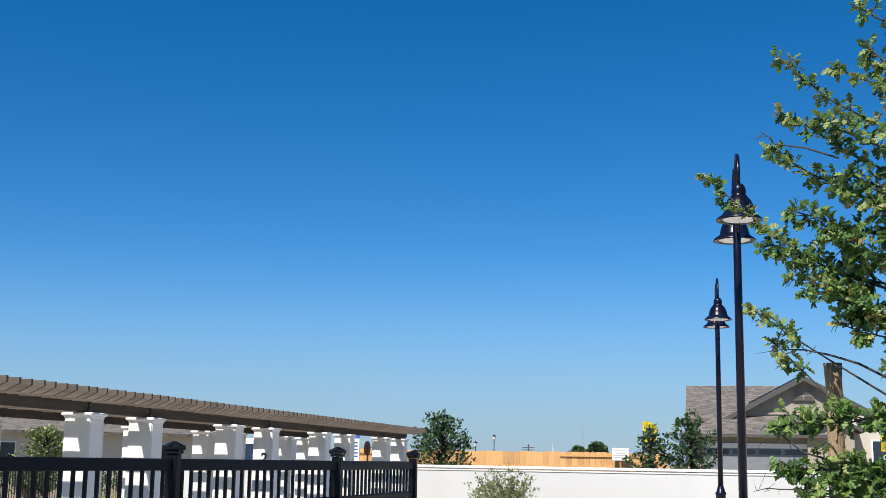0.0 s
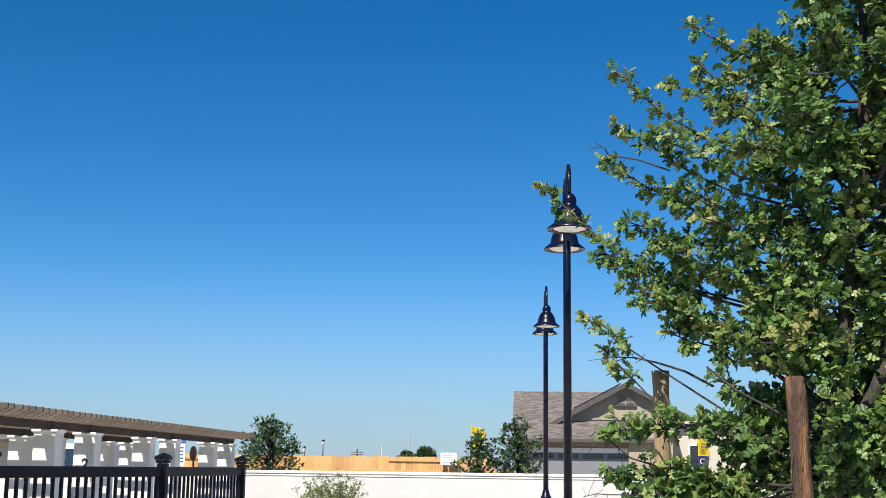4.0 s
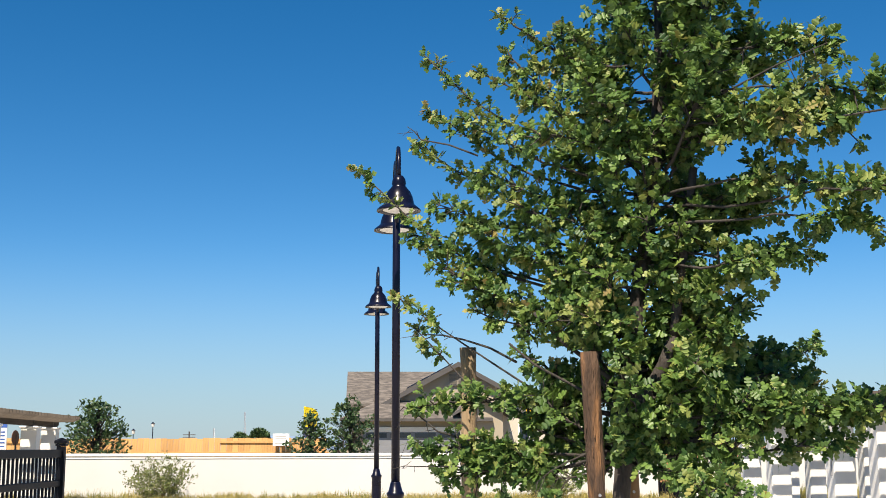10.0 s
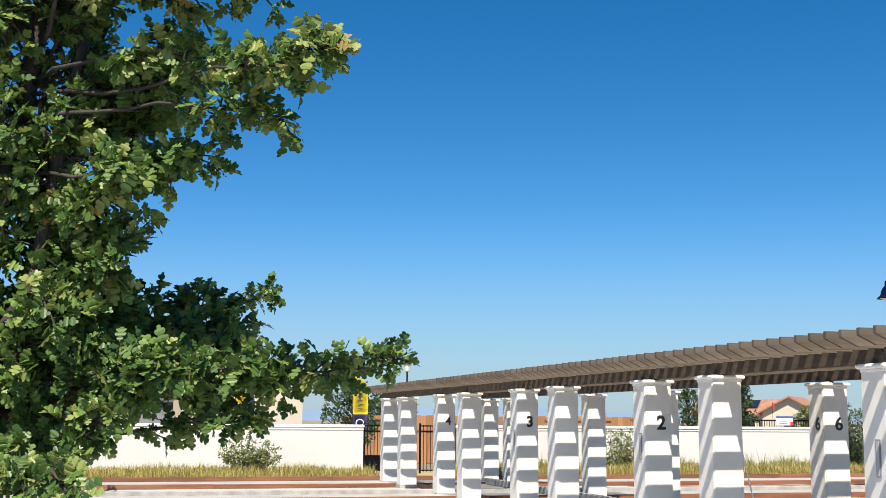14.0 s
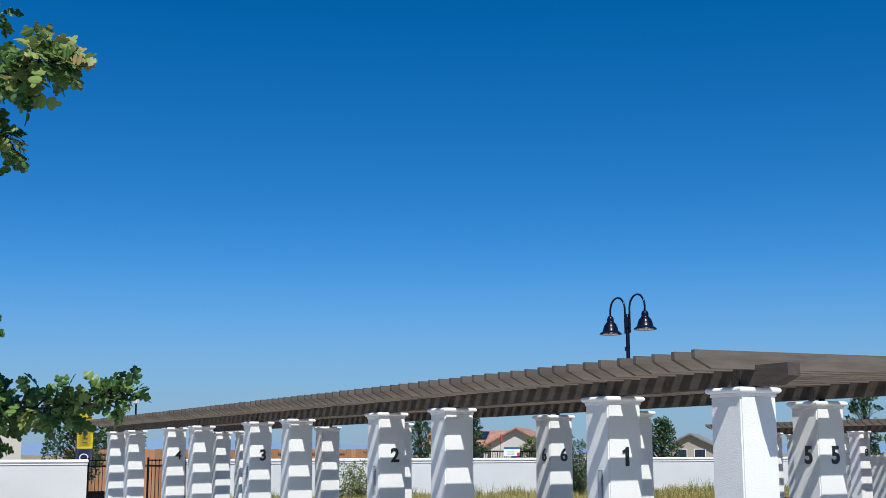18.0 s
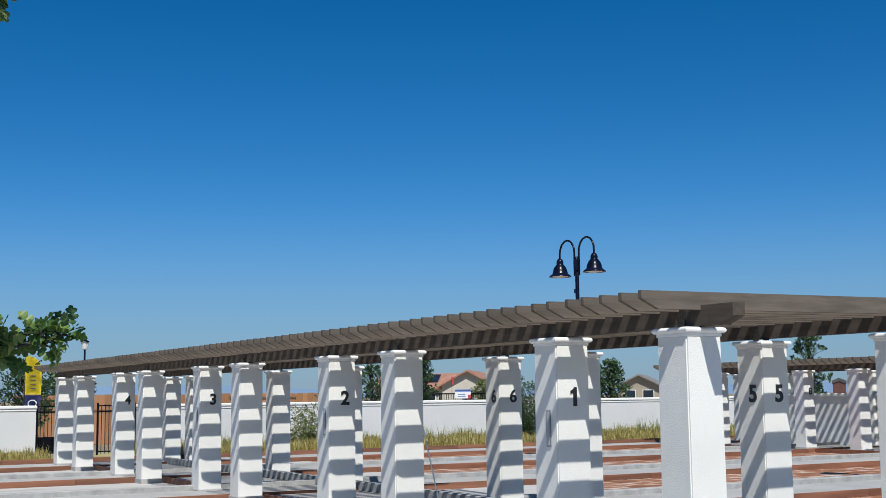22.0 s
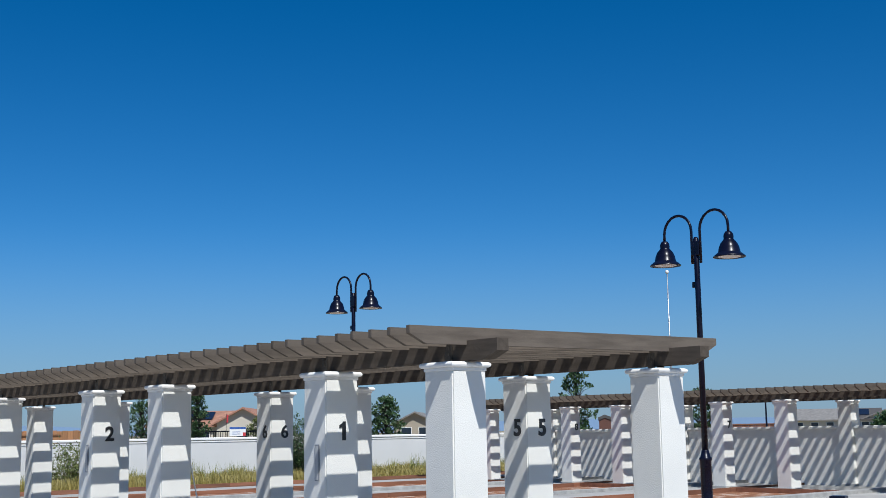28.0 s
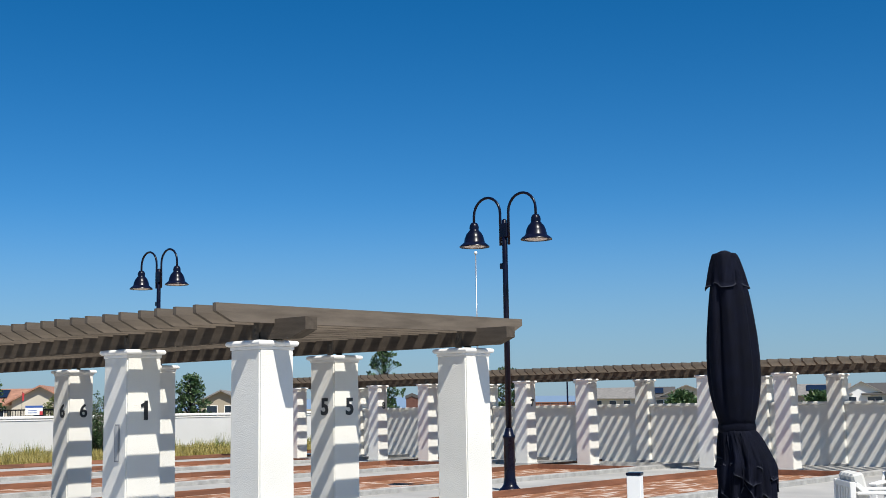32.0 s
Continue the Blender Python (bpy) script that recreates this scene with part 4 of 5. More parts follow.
def tan_house():
    t = thing("house", "tan one-storey house with grey shingle roofs and front gable", "house", (0.3, 0, 0.14))
    # rear block, ridge across
    part("wall", gable_wall(bmesh.new(), -10.5, -4.6, 57.4, 66.6, 4.15, 5.90, "x"), M_SIDING, t)
    part("roof", prism_roof(bmesh.new(), -10.5, -4.6, 57.4, 66.6, 4.22, 6.05, "x", 0.45), M_SHINGLE, t)
    # front gable
    part("wall", gable_wall(bmesh.new(), -9.4, -0.6, 55.4, 60.0, 3.75, 6.0, "y"), M_SIDING, t)
    part("roof", prism_roof(bmesh.new(), -9.4, -0.6, 55.4, 61.5, 3.75, 6.12, "y", 0.45, 0.16), M_SHINGLE, t)
    bm = bmesh.new()
    k = 2.37 / 4.4
    for s in (-1, 1):
        xa, xm = -5.0 + s * 4.95, -5.0
        vs = [(xa, 54.93, 3.75 - k * 0.55 + 0.03), (xm, 54.93, 6.15), (xm, 54.99, 6.15), (xa, 54.99, 3.75 - k * 0.55 + 0.03)]
        quad_slab(bm, vs, 0.26)
    part("fascia", bm, M_FASCIA, t, "dark grey fascia board")
    bm = bmesh.new()
    rim = [(-5.52, 4.97), (-4.52, 4.97)] + [(-5.02 + 0.50 * math.cos(a), 5.50 + 0.13 * math.sin(a)) for a in (math.pi * q / 8 for q in range(9))]
    lo, hi = ([bm.verts.new((x, y, z)) for x, z in rim] for y in (55.39, 55.33))
    bm.faces.new(lo)
    bm.faces.new(hi[::-1])
    for i in range(len(rim)):
        bm.faces.new((lo[i], lo[(i + 1) % len(rim)], hi[(i + 1) % len(rim)], hi[i]))
    v = part("vent", bm, M_SIDING, t, "louvred tan gable vent")
    for sx in (-0.24, 0.24):
        for i in range(8):
            part("slat", boxbm(-5.02 + sx - 0.21, -5.02 + sx + 0.21, 55.30, 55.325, 5.02 + i * 0.066, 5.055 + i * 0.066), M_SHUT, v)
    part("sill", boxbm(-5.58, -4.46, 55.28, 55.39, 4.90, 4.965), M_FASCIA, v)
    part("band", boxbm(-8.3, -1.5, 55.34, 55.39, 4.20, 4.30), M_SIDING, t, "horizontal trim band")
    for i in range(13):
        part("batten", boxbm(-8.2 + i * 0.535, -8.165 + i * 0.535, 55.37, 55.398, 4.305, max(4.36, 5.95 - abs(-8.18 + i * 0.535 + 5) * k)), M_SIDING, t)
    # garage below its hipped lean-to roof
    part("wall", boxbm(-10.6, -3.6, 53.6, 55.38, -0.31, 3.12), M_SIDING, t)
    bm = bmesh.new()
    quad_slab(bm, [(-11.2, 53.0, 3.14), (-3.4, 53.0, 3.14), (-3.6, 55.38, 4.12), (-9.2, 55.38, 4.12)], 0.16)
    part("roof", bm, M_SHINGLE, t)
    part("gutter", boxbm(-11.2, -3.4, 52.9, 53.0, 2.98, 3.12), M_FASCIA, t)
    d = part("garage_door", boxbm(-10.0, -4.9, 53.52, 53.59, -0.16, 2.45), M_DOOR, t, "grey panelled garage door")
    part("door_head", boxbm(-10.3, -4.6, 53.5, 53.59, 2.46, 2.70), M_TRIM, t)
    for i in range(4):
        part("pane", boxbm(-9.85 + i * 1.25, -8.8 + i * 1.25, 53.5, 53.515, 2.16, 2.40), M_GLASS, d)
    for i in range(3):
        part("panel", boxbm(-9.9, -5.0, 53.5, 53.515, 0.1 + i * 0.58, 0.58 + i * 0.58, bevel=0.005), M_DOOR, d)
    # small gable
    part("wall", gable_wall(bmesh.new(), -5.05, -2.85, 53.2, 55.38, 3.50, 4.10, "y"), M_SIDING, t)
    part("roof", prism_roof(bmesh.new(), -5.05, -2.85, 53.2, 55.6, 3.62, 4.24, "y", 0.4, 0.15), M_FASCIA, t)
    # cream wing
    part("wall", boxbm(-3.5, 1.6, 54.9, 55.33, -0.31, 4.0), M_SIDING2, t)
    part("gutter", boxbm(-2.6, 1.9, 54.5, 54.9, 4.0, 4.14), M_SIDING2, t)
    window(t, -1.35, 54.89, 2.35, 0.9, 1.1)
    # solar panels on the left slope
    for i in range(2):
        bm = bmesh.new()
        xa = -7.7 + i * 1.25
        za = 3.75 + (xa + 9.4) * k + 0.16
        quad_slab(bm, [(xa, 55.6, za), (xa + 1.2, 55.6, za + 1.2 * k), (xa + 1.2, 57.5, za + 1.2 * k), (xa, 57.5, za)], 0.06)
        part("solar_panel", bm, M_SOLAR, t)
    return t


tan_house()


# ---- grass, bushes and further trees ----
def grass_strip(name, x0, x1, y0, y1, count, h, material, seed, label):
    """Tufts of thin upright blades, gathered into one mesh."""
    rnd = random.Random(seed)
    v, f = [], []
    for _ in range(count):
        cx, cy = rnd.uniform(x0, x1), rnd.uniform(y0, y1)
        hh = h * rnd.uniform(0.5, 1.2) * (0.6 + 0.5 * noise.noise((cx * 0.7, cy * 0.9, seed)) + 0.25)
        for _ in range(14):
            a, lean = rnd.uniform(0, 6.28), rnd.uniform(0.05, 0.45)
            bx, by = cx + rnd.gauss(0, 0.05), cy + rnd.gauss(0, 0.05)
            k = hh * rnd.uniform(0.5, 1.1)
            w = 0.006 + 0.004 * rnd.random()
            ca, sa = math.cos(a), math.sin(a)
            i = len(v)
            v += [(bx - sa * w, by + ca * w, 0.0), (bx + sa * w, by - ca * w, 0.0),
                  (bx + ca * lean * k * 0.4 + sa * w * 0.8, by + sa * lean * k * 0.4 - ca * w * 0.8, k * 0.6), (bx + ca * lean * k * 0.4 - sa * w * 0.8, by + sa * lean * k * 0.4 + ca * w * 0.8, k * 0.6),
                  (bx + ca * lean * k, by + sa * lean * k, k)]
            f += [(i, i + 1, i + 2, i + 3), (i + 3, i + 2, i + 4)]
    return tagged(raw(name, v, f, material), label, "grass", kind="stuff")


grass_strip("dry_grass", -30, 0.0, 27.1, 30.9, 5200, 0.40, M_GRASS, 3, "dry yellow-green ornamental grass along the white wall")
grass_strip("dry_grass", 3.0, 34, 27.1, 30.9, 7000, 0.48, M_GRASS, 4, "dry yellow-green ornamental grass along the white wall")
grass_strip("green_grass", -30, 0.0, 29.4, 30.9, 420, 0.50, M_GRASSG, 5, "taller green grass blades close to the wall")
grass_strip("green_grass", 3.0, 34, 29.2, 30.9, 900, 0.72, M_GRASSG, 6, "taller green grass blades close to the wall")


def bush(x, y, w, h, seed, label, material=None, count=60, z=0.0):
    """Many thin stems from one root, each with small leaves."""
    rnd = random.Random(seed)
    t = thing("bush", label, "bush", (x, y, z), group="bushes by the wall")
    wood, lv = bmesh.new(), Leaves(rnd)
    for _ in range(count):
        a, r = rnd.uniform(0, 6.28), w * 0.5 * math.sqrt(rnd.random())
        top = Vector((r * math.cos(a), r * math.sin(a), h * rnd.uniform(0.55, 1.0) * (1.05 - 0.45 * (2 * r / w) ** 2)))
        pts = bend((rnd.gauss(0, 0.06), rnd.gauss(0, 0.06), 0), top, -0.02, rnd, 4)
        tube(wood, pts, [0.010, 0.008, 0.006, 0.004, 0.002], 4)
        for k in range(9):
            q = pts[0].lerp(pts[-1], rnd.uniform(0.25, 1.0)) if k % 2 else pts[rnd.randint(2, 4)]
            lv.spray(q, 5, 0.06, 0.085, (top.x * 0.4, top.y * 0.4, 0.5), False)
    tagged(part("stem_wood", wood, M_TWIG, t), kind="stuff")
    tagged(raw("foliage", lv.v, lv.f, material or M_BUSH, t), kind="stuff")
    return t


for k in range(5):
    bush(-38.6 + 2.1 * k, 32.6, 2.7, 1.75, 60 + k, "dense dark green shrub behind a black fence", M_TREE, count=70)
bush(-16.0, 29.6, 2.3, 1.72, 21, "wispy pale green bush before the white wall", count=75)
bush(-3.67, 29.6, 2.0, 1.25, 22, "wispy pale green bush before the white wall", count=75)
bush(8.74, 29.6, 1.7, 1.9, 23, "wispy green bush before the white wall", count=48)
bush(17.6, 29.6, 1.3, 2.3, 24, "tall green bush before the white wall", M_TREE, count=110)


def tree(x, y, w, z0, h, seed, label, material=None, clumps=95, leaf=0.15, name="tree", spiky=0.0):
    """Trunk, limbs and a crown of many leaf clumps with gaps."""
    rnd = random.Random(seed)
    t = thing(name, label, "tree", (x, y, -0.17))
    wood, lv = bmesh.new(), Leaves(rnd)
    h += 0.17
    tube(wood, [(0, 0, 0), (0.03, 0, h * 0.4), (0.0, 0.03, h * 0.9)], [0.07 * h / 4, 0.05 * h / 4, 0.012], 7)
    for _ in range(int(clumps * 2.1)):
        k = rnd.random()
        zz = z0 + (h - z0) * k
        rr = w * 0.5 * (math.sin(math.pi * min(0.97, 0.14 + 0.8 * k)) ** 0.7) * math.sqrt(rnd.random()) * rnd.uniform(0.75, 1.15)
        a = rnd.uniform(0, 6.28)
        e = Vector((rr * math.cos(a), rr * math.sin(a), zz + rnd.uniform(0, spiky)))
        tube(wood, [(0, 0, max(0.3, zz - 0.35 * rr - 0.25)), e * 0.5 + Vector((0, 0, zz * 0.5 - 0.1)), e], [0.018, 0.012, 0.004], 4)
        lv.spray(e, 13, 0.09 * w / 2.4, leaf, (e.x * 0.6, e.y * 0.6, 0.6), False)
    part("trunk", wood, M_BARK, t)
    tagged(raw("crown", lv.v, lv.f, material or M_TREE, t), kind="stuff")
    return t


tree(-19.45, 36.5, 2.6, 0.9, 3.2, 31, "young broad green tree behind the white wall", clumps=105, spiky=0.35)
tree(-11.65, 36.2, 1.7, 0.7, 2.75, 32, "young green tree behind the white wall", clumps=62, spiky=0.25)
tree(-10.15, 36.4, 1.9, 0.7, 3.25, 52, "young green tree behind the white wall", clumps=78, spiky=0.4)
tree(25.6, 52.0, 1.5, 1.0, 4.0, 33, "slender green tree behind the white wall", clumps=110, spiky=0.4)
tree(28.3, 38.4, 1.9, 0.9, 3.3, 34, "young green tree behind the white wall", clumps=110)
tree(23.0, 53.3, 2.0, 1.0, 3.4, 35, "slender green tree behind the white wall", clumps=70, spiky=0.4)
tree(31.5, 28.8, 1.6, 1.2, 4.1, 36, "slender young tree behind the far pergola", clumps=70, spiky=0.5)
tree(39.0, 27.8, 2.2, 1.0, 3.5, 37, "young tree behind the far pergola", clumps=80)
tree(-34.9, 34.5, 2.6, 0.6, 2.7, 38, "rounded pale green tree beyond the fenced courts", M_BUSH, clumps=110)
tree(2.2, 43.0, 2.6, 0.9, 3.3, 39, "young green tree before the cedar fence", clumps=110)
tree(78.3, 41.3, 3.1, 0.4, 2.45, 40, "rounded green street tree", clumps=120, leaf=0.3)
tree(83.0, 32.1, 3.0, 0.4, 2.25, 41, "rounded green street tree", clumps=120, leaf=0.3)
tree(15, 330, 16, 2.0, 9.0, 42, "distant rounded dark tree on the plain", clumps=110, leaf=1.0)
tree(-41, 360, 7, 1.5, 7.2, 43, "distant rounded dark tree on the plain", clumps=80, leaf=0.9)
tree(-47, 364, 6, 1.5, 6.0, 53, "distant rounded dark tree on the plain", clumps=70, leaf=0.9)
tree(62, 300, 14, 2.0, 8.0, 44, "distant rounded dark tree on the plain", clumps=90, leaf=1.0)
tree(66.5, 112, 3.0, 0.6, 3.4, 45, "small pale street tree by a red-roofed house", M_BUSH, clumps=70, leaf=0.3)


# ---- feather flags ----
def feather_flag(x, y, base, top, w, turn, label):
    t = thing("feather_flag", label, "flag", (x, y, 0), group="yellow feather flags", turn=turn)
    h = top - base
    pole = [(0, 0, 0)] + [(0, 0, base)] + [(0.06 * k * k * w, 0, base + h * (0.55 + 0.09 * k)) for k in range(1, 5)] + [(w * 0.95, 0, top - 0.12 * h)]
    part("pole", tube(bmesh.new(), pole, 0.014, 6), M_DARKST, t)
    for name, ka, kb, m in (("cloth", 0.32, 1.0, M_YELLOW), ("cloth_foot", 0.0, 0.318, M_NAVY)):
        bm = bmesh.new()
        n = 14
        rows = []
        for i in range(n + 1):
            k = ka + (kb - ka) * i / n
            z = base + h * k
            wide = w * (0.85 + 0.15 * k) if k < 0.72 else w * math.sqrt(max(0.0, 1 - ((k - 0.72) / 0.28) ** 2))
            rows.append([bm.verts.new((0.02 + wide * j / 4, 0.05 * math.sin(3.2 * j / 4 + 5 * k), z)) for j in range(5)])
        for a, b in zip(rows, rows[1:]):
            for j in range(4):
                bm.faces.new((a[j], a[j + 1], b[j + 1], b[j]))
        bmesh.ops.solidify(bm, geom=list(bm.faces), thickness=0.004)
        part(name, bm, m, t, "yellow cloth" if m is M_YELLOW else "navy cloth with pale emblem", smooth=True)
    bm = bmesh.new()
    n = 18
    for r0, r1 in ((0.20, 0.26),):
        a = [bm.verts.new((w * 0.45 + w * r1 * math.cos(i * 6.283 / n), -0.062, base + h * 0.17 + w * r1 * 0.8 * math.sin(i * 6.283 / n))) for i in range(n)]
        b = [bm.verts.new((w * 0.45 + w * r0 * math.cos(i * 6.283 / n), -0.062, base + h * 0.17 + w * r0 * 0.8 * math.sin(i * 6.283 / n))) for i in range(n)]
        for i in range(n):
            bm.faces.new((a[i], a[(i + 1) % n], b[(i + 1) % n], b[i]))
    part("emblem", bm, M_WHITE, t, "pale ring emblem")
    for i in range(4):
        part("lettering_bar", boxbm(w * 0.3, w * 0.62, -0.064, -0.058, base + h * (0.42 + 0.07 * i), base + h * (0.435 + 0.07 * i)), M_NAVY, t, "dark lettering bar")
    return t


feather_flag(-11.95, 37.4, 2.2, 3.36, 0.55, 5, "yellow feather flag rising behind the white wall")
feather_flag(-3.2, 39.1, 1.9, 3.32, 0.5, 5, "yellow feather flag before the tan house")
feather_flag(0.0, 32.0, 1.35, 3.24, 0.60, 12, "yellow and navy feather flag beside the gate")
feather_flag(-27.8, 34.0, 0.5, 2.6, 0.5, 5, "yellow feather flag beyond the fenced courts")


# ---- gate in the boundary wall ----
def gate_panel(x0, x1, y, label, turn=0, z1=1.62):
    t = thing("metal_gate", label, "gate", (x0, y, 0), group="black metal gates", turn=turn)
    w = x1 - x0
    for z in (0.12, z1 - 0.22, z1 - 0.04):
        part("rail", boxbm(0, w, -0.015, 0.015, z - 0.02, z + 0.02), M_FENCE, t)
    n = int(w / 0.11)
    me = bpy.data.meshes.new("bar")
    bm = boxbm(-0.009, 0.009, -0.009, 0.009, 0.05, z1)
    bm.to_mesh(me)
    bm.free()
    for k in range(n + 1):
        shared("bar", me, M_FENCE, t, at=(w * k / n, 0, 0))
    for x in (0, w):
        part("post", boxbm(x - 0.03, x + 0.03, -0.03, 0.03, 0, z1 + 0.05, bevel=0.004), M_FENCE, t)
    return t


gate_panel(0.25, 1.15, 31.1, "black metal gate panel beside the white wall")
gate_panel(2.15, 3.35, 31.1, "black metal gate leaf at the wall opening")
t = thing("gate_mesh_panel", "dark perforated panel low on the gate", "panel", (0.3, 31.16, 0))
part("panel", boxbm(0, 0.8, 0, 0.02, 0.1, 0.62, bevel=0.004), M_FENCE, t)


# ---- umbrella ----
def umbrella(x, y):
    t = thing("patio_umbrella", "closed black canvas patio umbrella tied at the waist", "umbrella", (x, y, 0))
    side = math.radians(-62)

    def cloth(name, profile, shape, parent=t, close=False):
        """A turned sheet whose radius and height follow shape(angle, share down, radius)."""
        bm, seg, rings = bmesh.new(), 72, []
        for k, (r, z) in enumerate(profile):
            ring = []
            for i in range(seg):
                a = 2 * math.pi * i / seg
                rr, dz, sx = shape(a, k / (len(profile) - 1), r)
                ring.append(bm.verts.new((rr * math.cos(a) + sx * math.cos(side), rr * math.sin(a) + sx * math.sin(side), z + dz)))
            rings.append(ring)
        for a, b in zip(rings, rings[1:]):
            for i in range(seg):
                bm.faces.new((a[i], a[(i + 1) % seg], b[(i + 1) % seg], b[i]))
        if close:
            bm.faces.new(rings[0])
        edge = [v.co.copy() for v in rings[-1]]
        bmesh.ops.solidify(bm, geom=list(bm.faces), thickness=0.005)
        return part(name, bm, M_FABRIC, parent, smooth=True), edge

    def hem(edge, parent, closed):
        part("hem", tube(bmesh.new(), edge + edge[:1] if closed else edge, 0.0035, 5, False), M_HEM, parent, "stitched hem", smooth=True)

    def vent(a, q, r):
        # four corners pull the flap out and down
        c = (0.5 + 0.5 * math.cos(4 * (a - side))) ** 1.6
        return r * (1 + q * (0.27 * c - 0.09)) + 0.006 * q * math.sin(11 * a + 1), -0.035 * c * q * q + 0.006 * q * math.sin(9 * a), 0.008 * q

    def fold(a, q, r):
        # broad rounded folds with sharp valleys
        w = abs(math.sin(4 * a + 0.5 * math.sin(3.0 * q + a) + 0.4)) ** 0.7 - 0.62 + 0.22 * abs(math.sin(8.5 * a - 2.0 * q))
        return r * (1 + 0.26 * math.sin(math.pi * min(1, 0.25 + 0.8 * q)) * w), 0.0, 0.012 + 0.024 * math.sin(math.pi * 0.5 * q)

    def lining(a, q, r):
        return r * (1 + 0.12 * q * math.sin(6 * a + 1)), 0.05 * q * math.sin(4 * a), 0.03 + 0.055 * q

    flap, edge = cloth("vent_flap", [(0.080, 2.783), (0.088, 2.772), (0.098, 2.74), (0.110, 2.69), (0.119, 2.64), (0.125, 2.60), (0.131, 2.565)], vent, close=True)
    hem(edge, flap, True)
    cloth("canopy", [(0.085, 2.68), (0.112, 2.58), (0.128, 2.47), (0.142, 2.34), (0.156, 2.20), (0.166, 2.06), (0.170, 1.93), (0.165, 1.81), (0.150, 1.71), (0.132, 1.63), (0.120, 1.575)], fold)
    cloth("tie_strap", [(0.126, 1.592), (0.131, 1.575), (0.130, 1.545), (0.124, 1.53)], lambda a, q, r: (r * (1 + 0.02 * math.sin(5 * a)), 0.006 * math.sin(2 * a), 0.034))
    cloth("skirt_lining", [(0.116, 1.545), (0.132, 1.45), (0.160, 1.30), (0.165, 1.10), (0.155, 0.98)], lining)
    rnd = random.Random(21)
    for k in range(16):
        # loose laps below the strap in two tiers, ruffled towards their pointed hems
        upper = k >= 8
        a0, span = 2 * math.pi * (k % 8) / 8 + (0.4 if upper else 0.0) + rnd.uniform(-0.15, 0.15), rnd.uniform(0.85, 1.25)
        drop, far = (rnd.uniform(0.24, 0.40), rnd.uniform(0.178, 0.212)) if upper else (rnd.uniform(0.50, 0.66), rnd.uniform(0.162, 0.192))
        ph, pk, amp = rnd.uniform(0, 6.28), rnd.uniform(0.2, 0.8), rnd.uniform(0.024, 0.038)
        bm, rows = bmesh.new(), []
        for i in range(13):
            q = i / 12
            row = []
            for j in range(15):
                c = j / 14
                an = a0 + (c - 0.5) * span * (1 - 0.15 * q)
                ln = drop * (0.70 + 0.30 * (1 - abs(c - pk) / max(pk, 1 - pk)))
                r = 0.122 + (far - 0.122) * min(1, ln * q / 0.26) + amp * q ** 0.8 * math.sin(15 * c + ph + 2.0 * q) + 0.014 * math.sin(27 * c + ph) * min(1, 6 * q) * (1 - 0.7 * q)
                sx = 0.034 + 0.050 * min(1, ln * q / 0.22)
                row.append(bm.verts.new((r * math.cos(an) + sx * math.cos(side), r * math.sin(an) + sx * math.sin(side), 1.548 - ln * q)))
            rows.append(row)
        for p, q in zip(rows, rows[1:]):
            for j in range(14):
                bm.faces.new((p[j], p[j + 1], q[j + 1], q[j]))
        edge = [v.co.copy() for v in rows[-1]]
        bmesh.ops.solidify(bm, geom=list(bm.faces), thickness=0.004)
        hem(edge, part("skirt_lap", bm, M_FABRIC, t, smooth=True), False)
    part("pole", lathe(bmesh.new(), [(0.024, 0.05), (0.024, 2.75)], 12), M_STEEL, t, "grey metal pole", smooth=True)
    part("finial", lathe(bmesh.new(), [(0.05, 2.778), (0.045, 2.795), (0.02, 2.805)], 12), M_FABRIC, t)
    part("base", lathe(bmesh.new(), [(0.30, 0.0), (0.30, 0.05), (0.10, 0.09), (0.04, 0.12), (0.035, 0.35), (0.024, 0.36)], 24), M_DARKST, t, smooth=True)
    return t


umbrella(-0.116, -5.145)


# ---- bollard lights ----
def bollard(x, y, turn):
    t = thing("bollard_light", "square bollard light, black below and white above", "bollard", (x, y, 0), group="bollard lights", turn=turn)
    part("body", boxbm(-0.072, 0.072, -0.072, 0.072, 0, 0.74, bevel=0.006), M_BLACK, t)
    part("diffuser", boxbm(-0.071, 0.071, -0.071, 0.071, 0.742, 1.0, bevel=0.004), M_WHITE, t, "white diffuser")
    part("cap", boxbm(-0.077, 0.077, -0.077, 0.077, 1.001, 1.03, bevel=0.006), M_BLACK, t)
    return t


bollard(3.05, -2.30, 20)
bollard(-4.50, -1.80, 20)


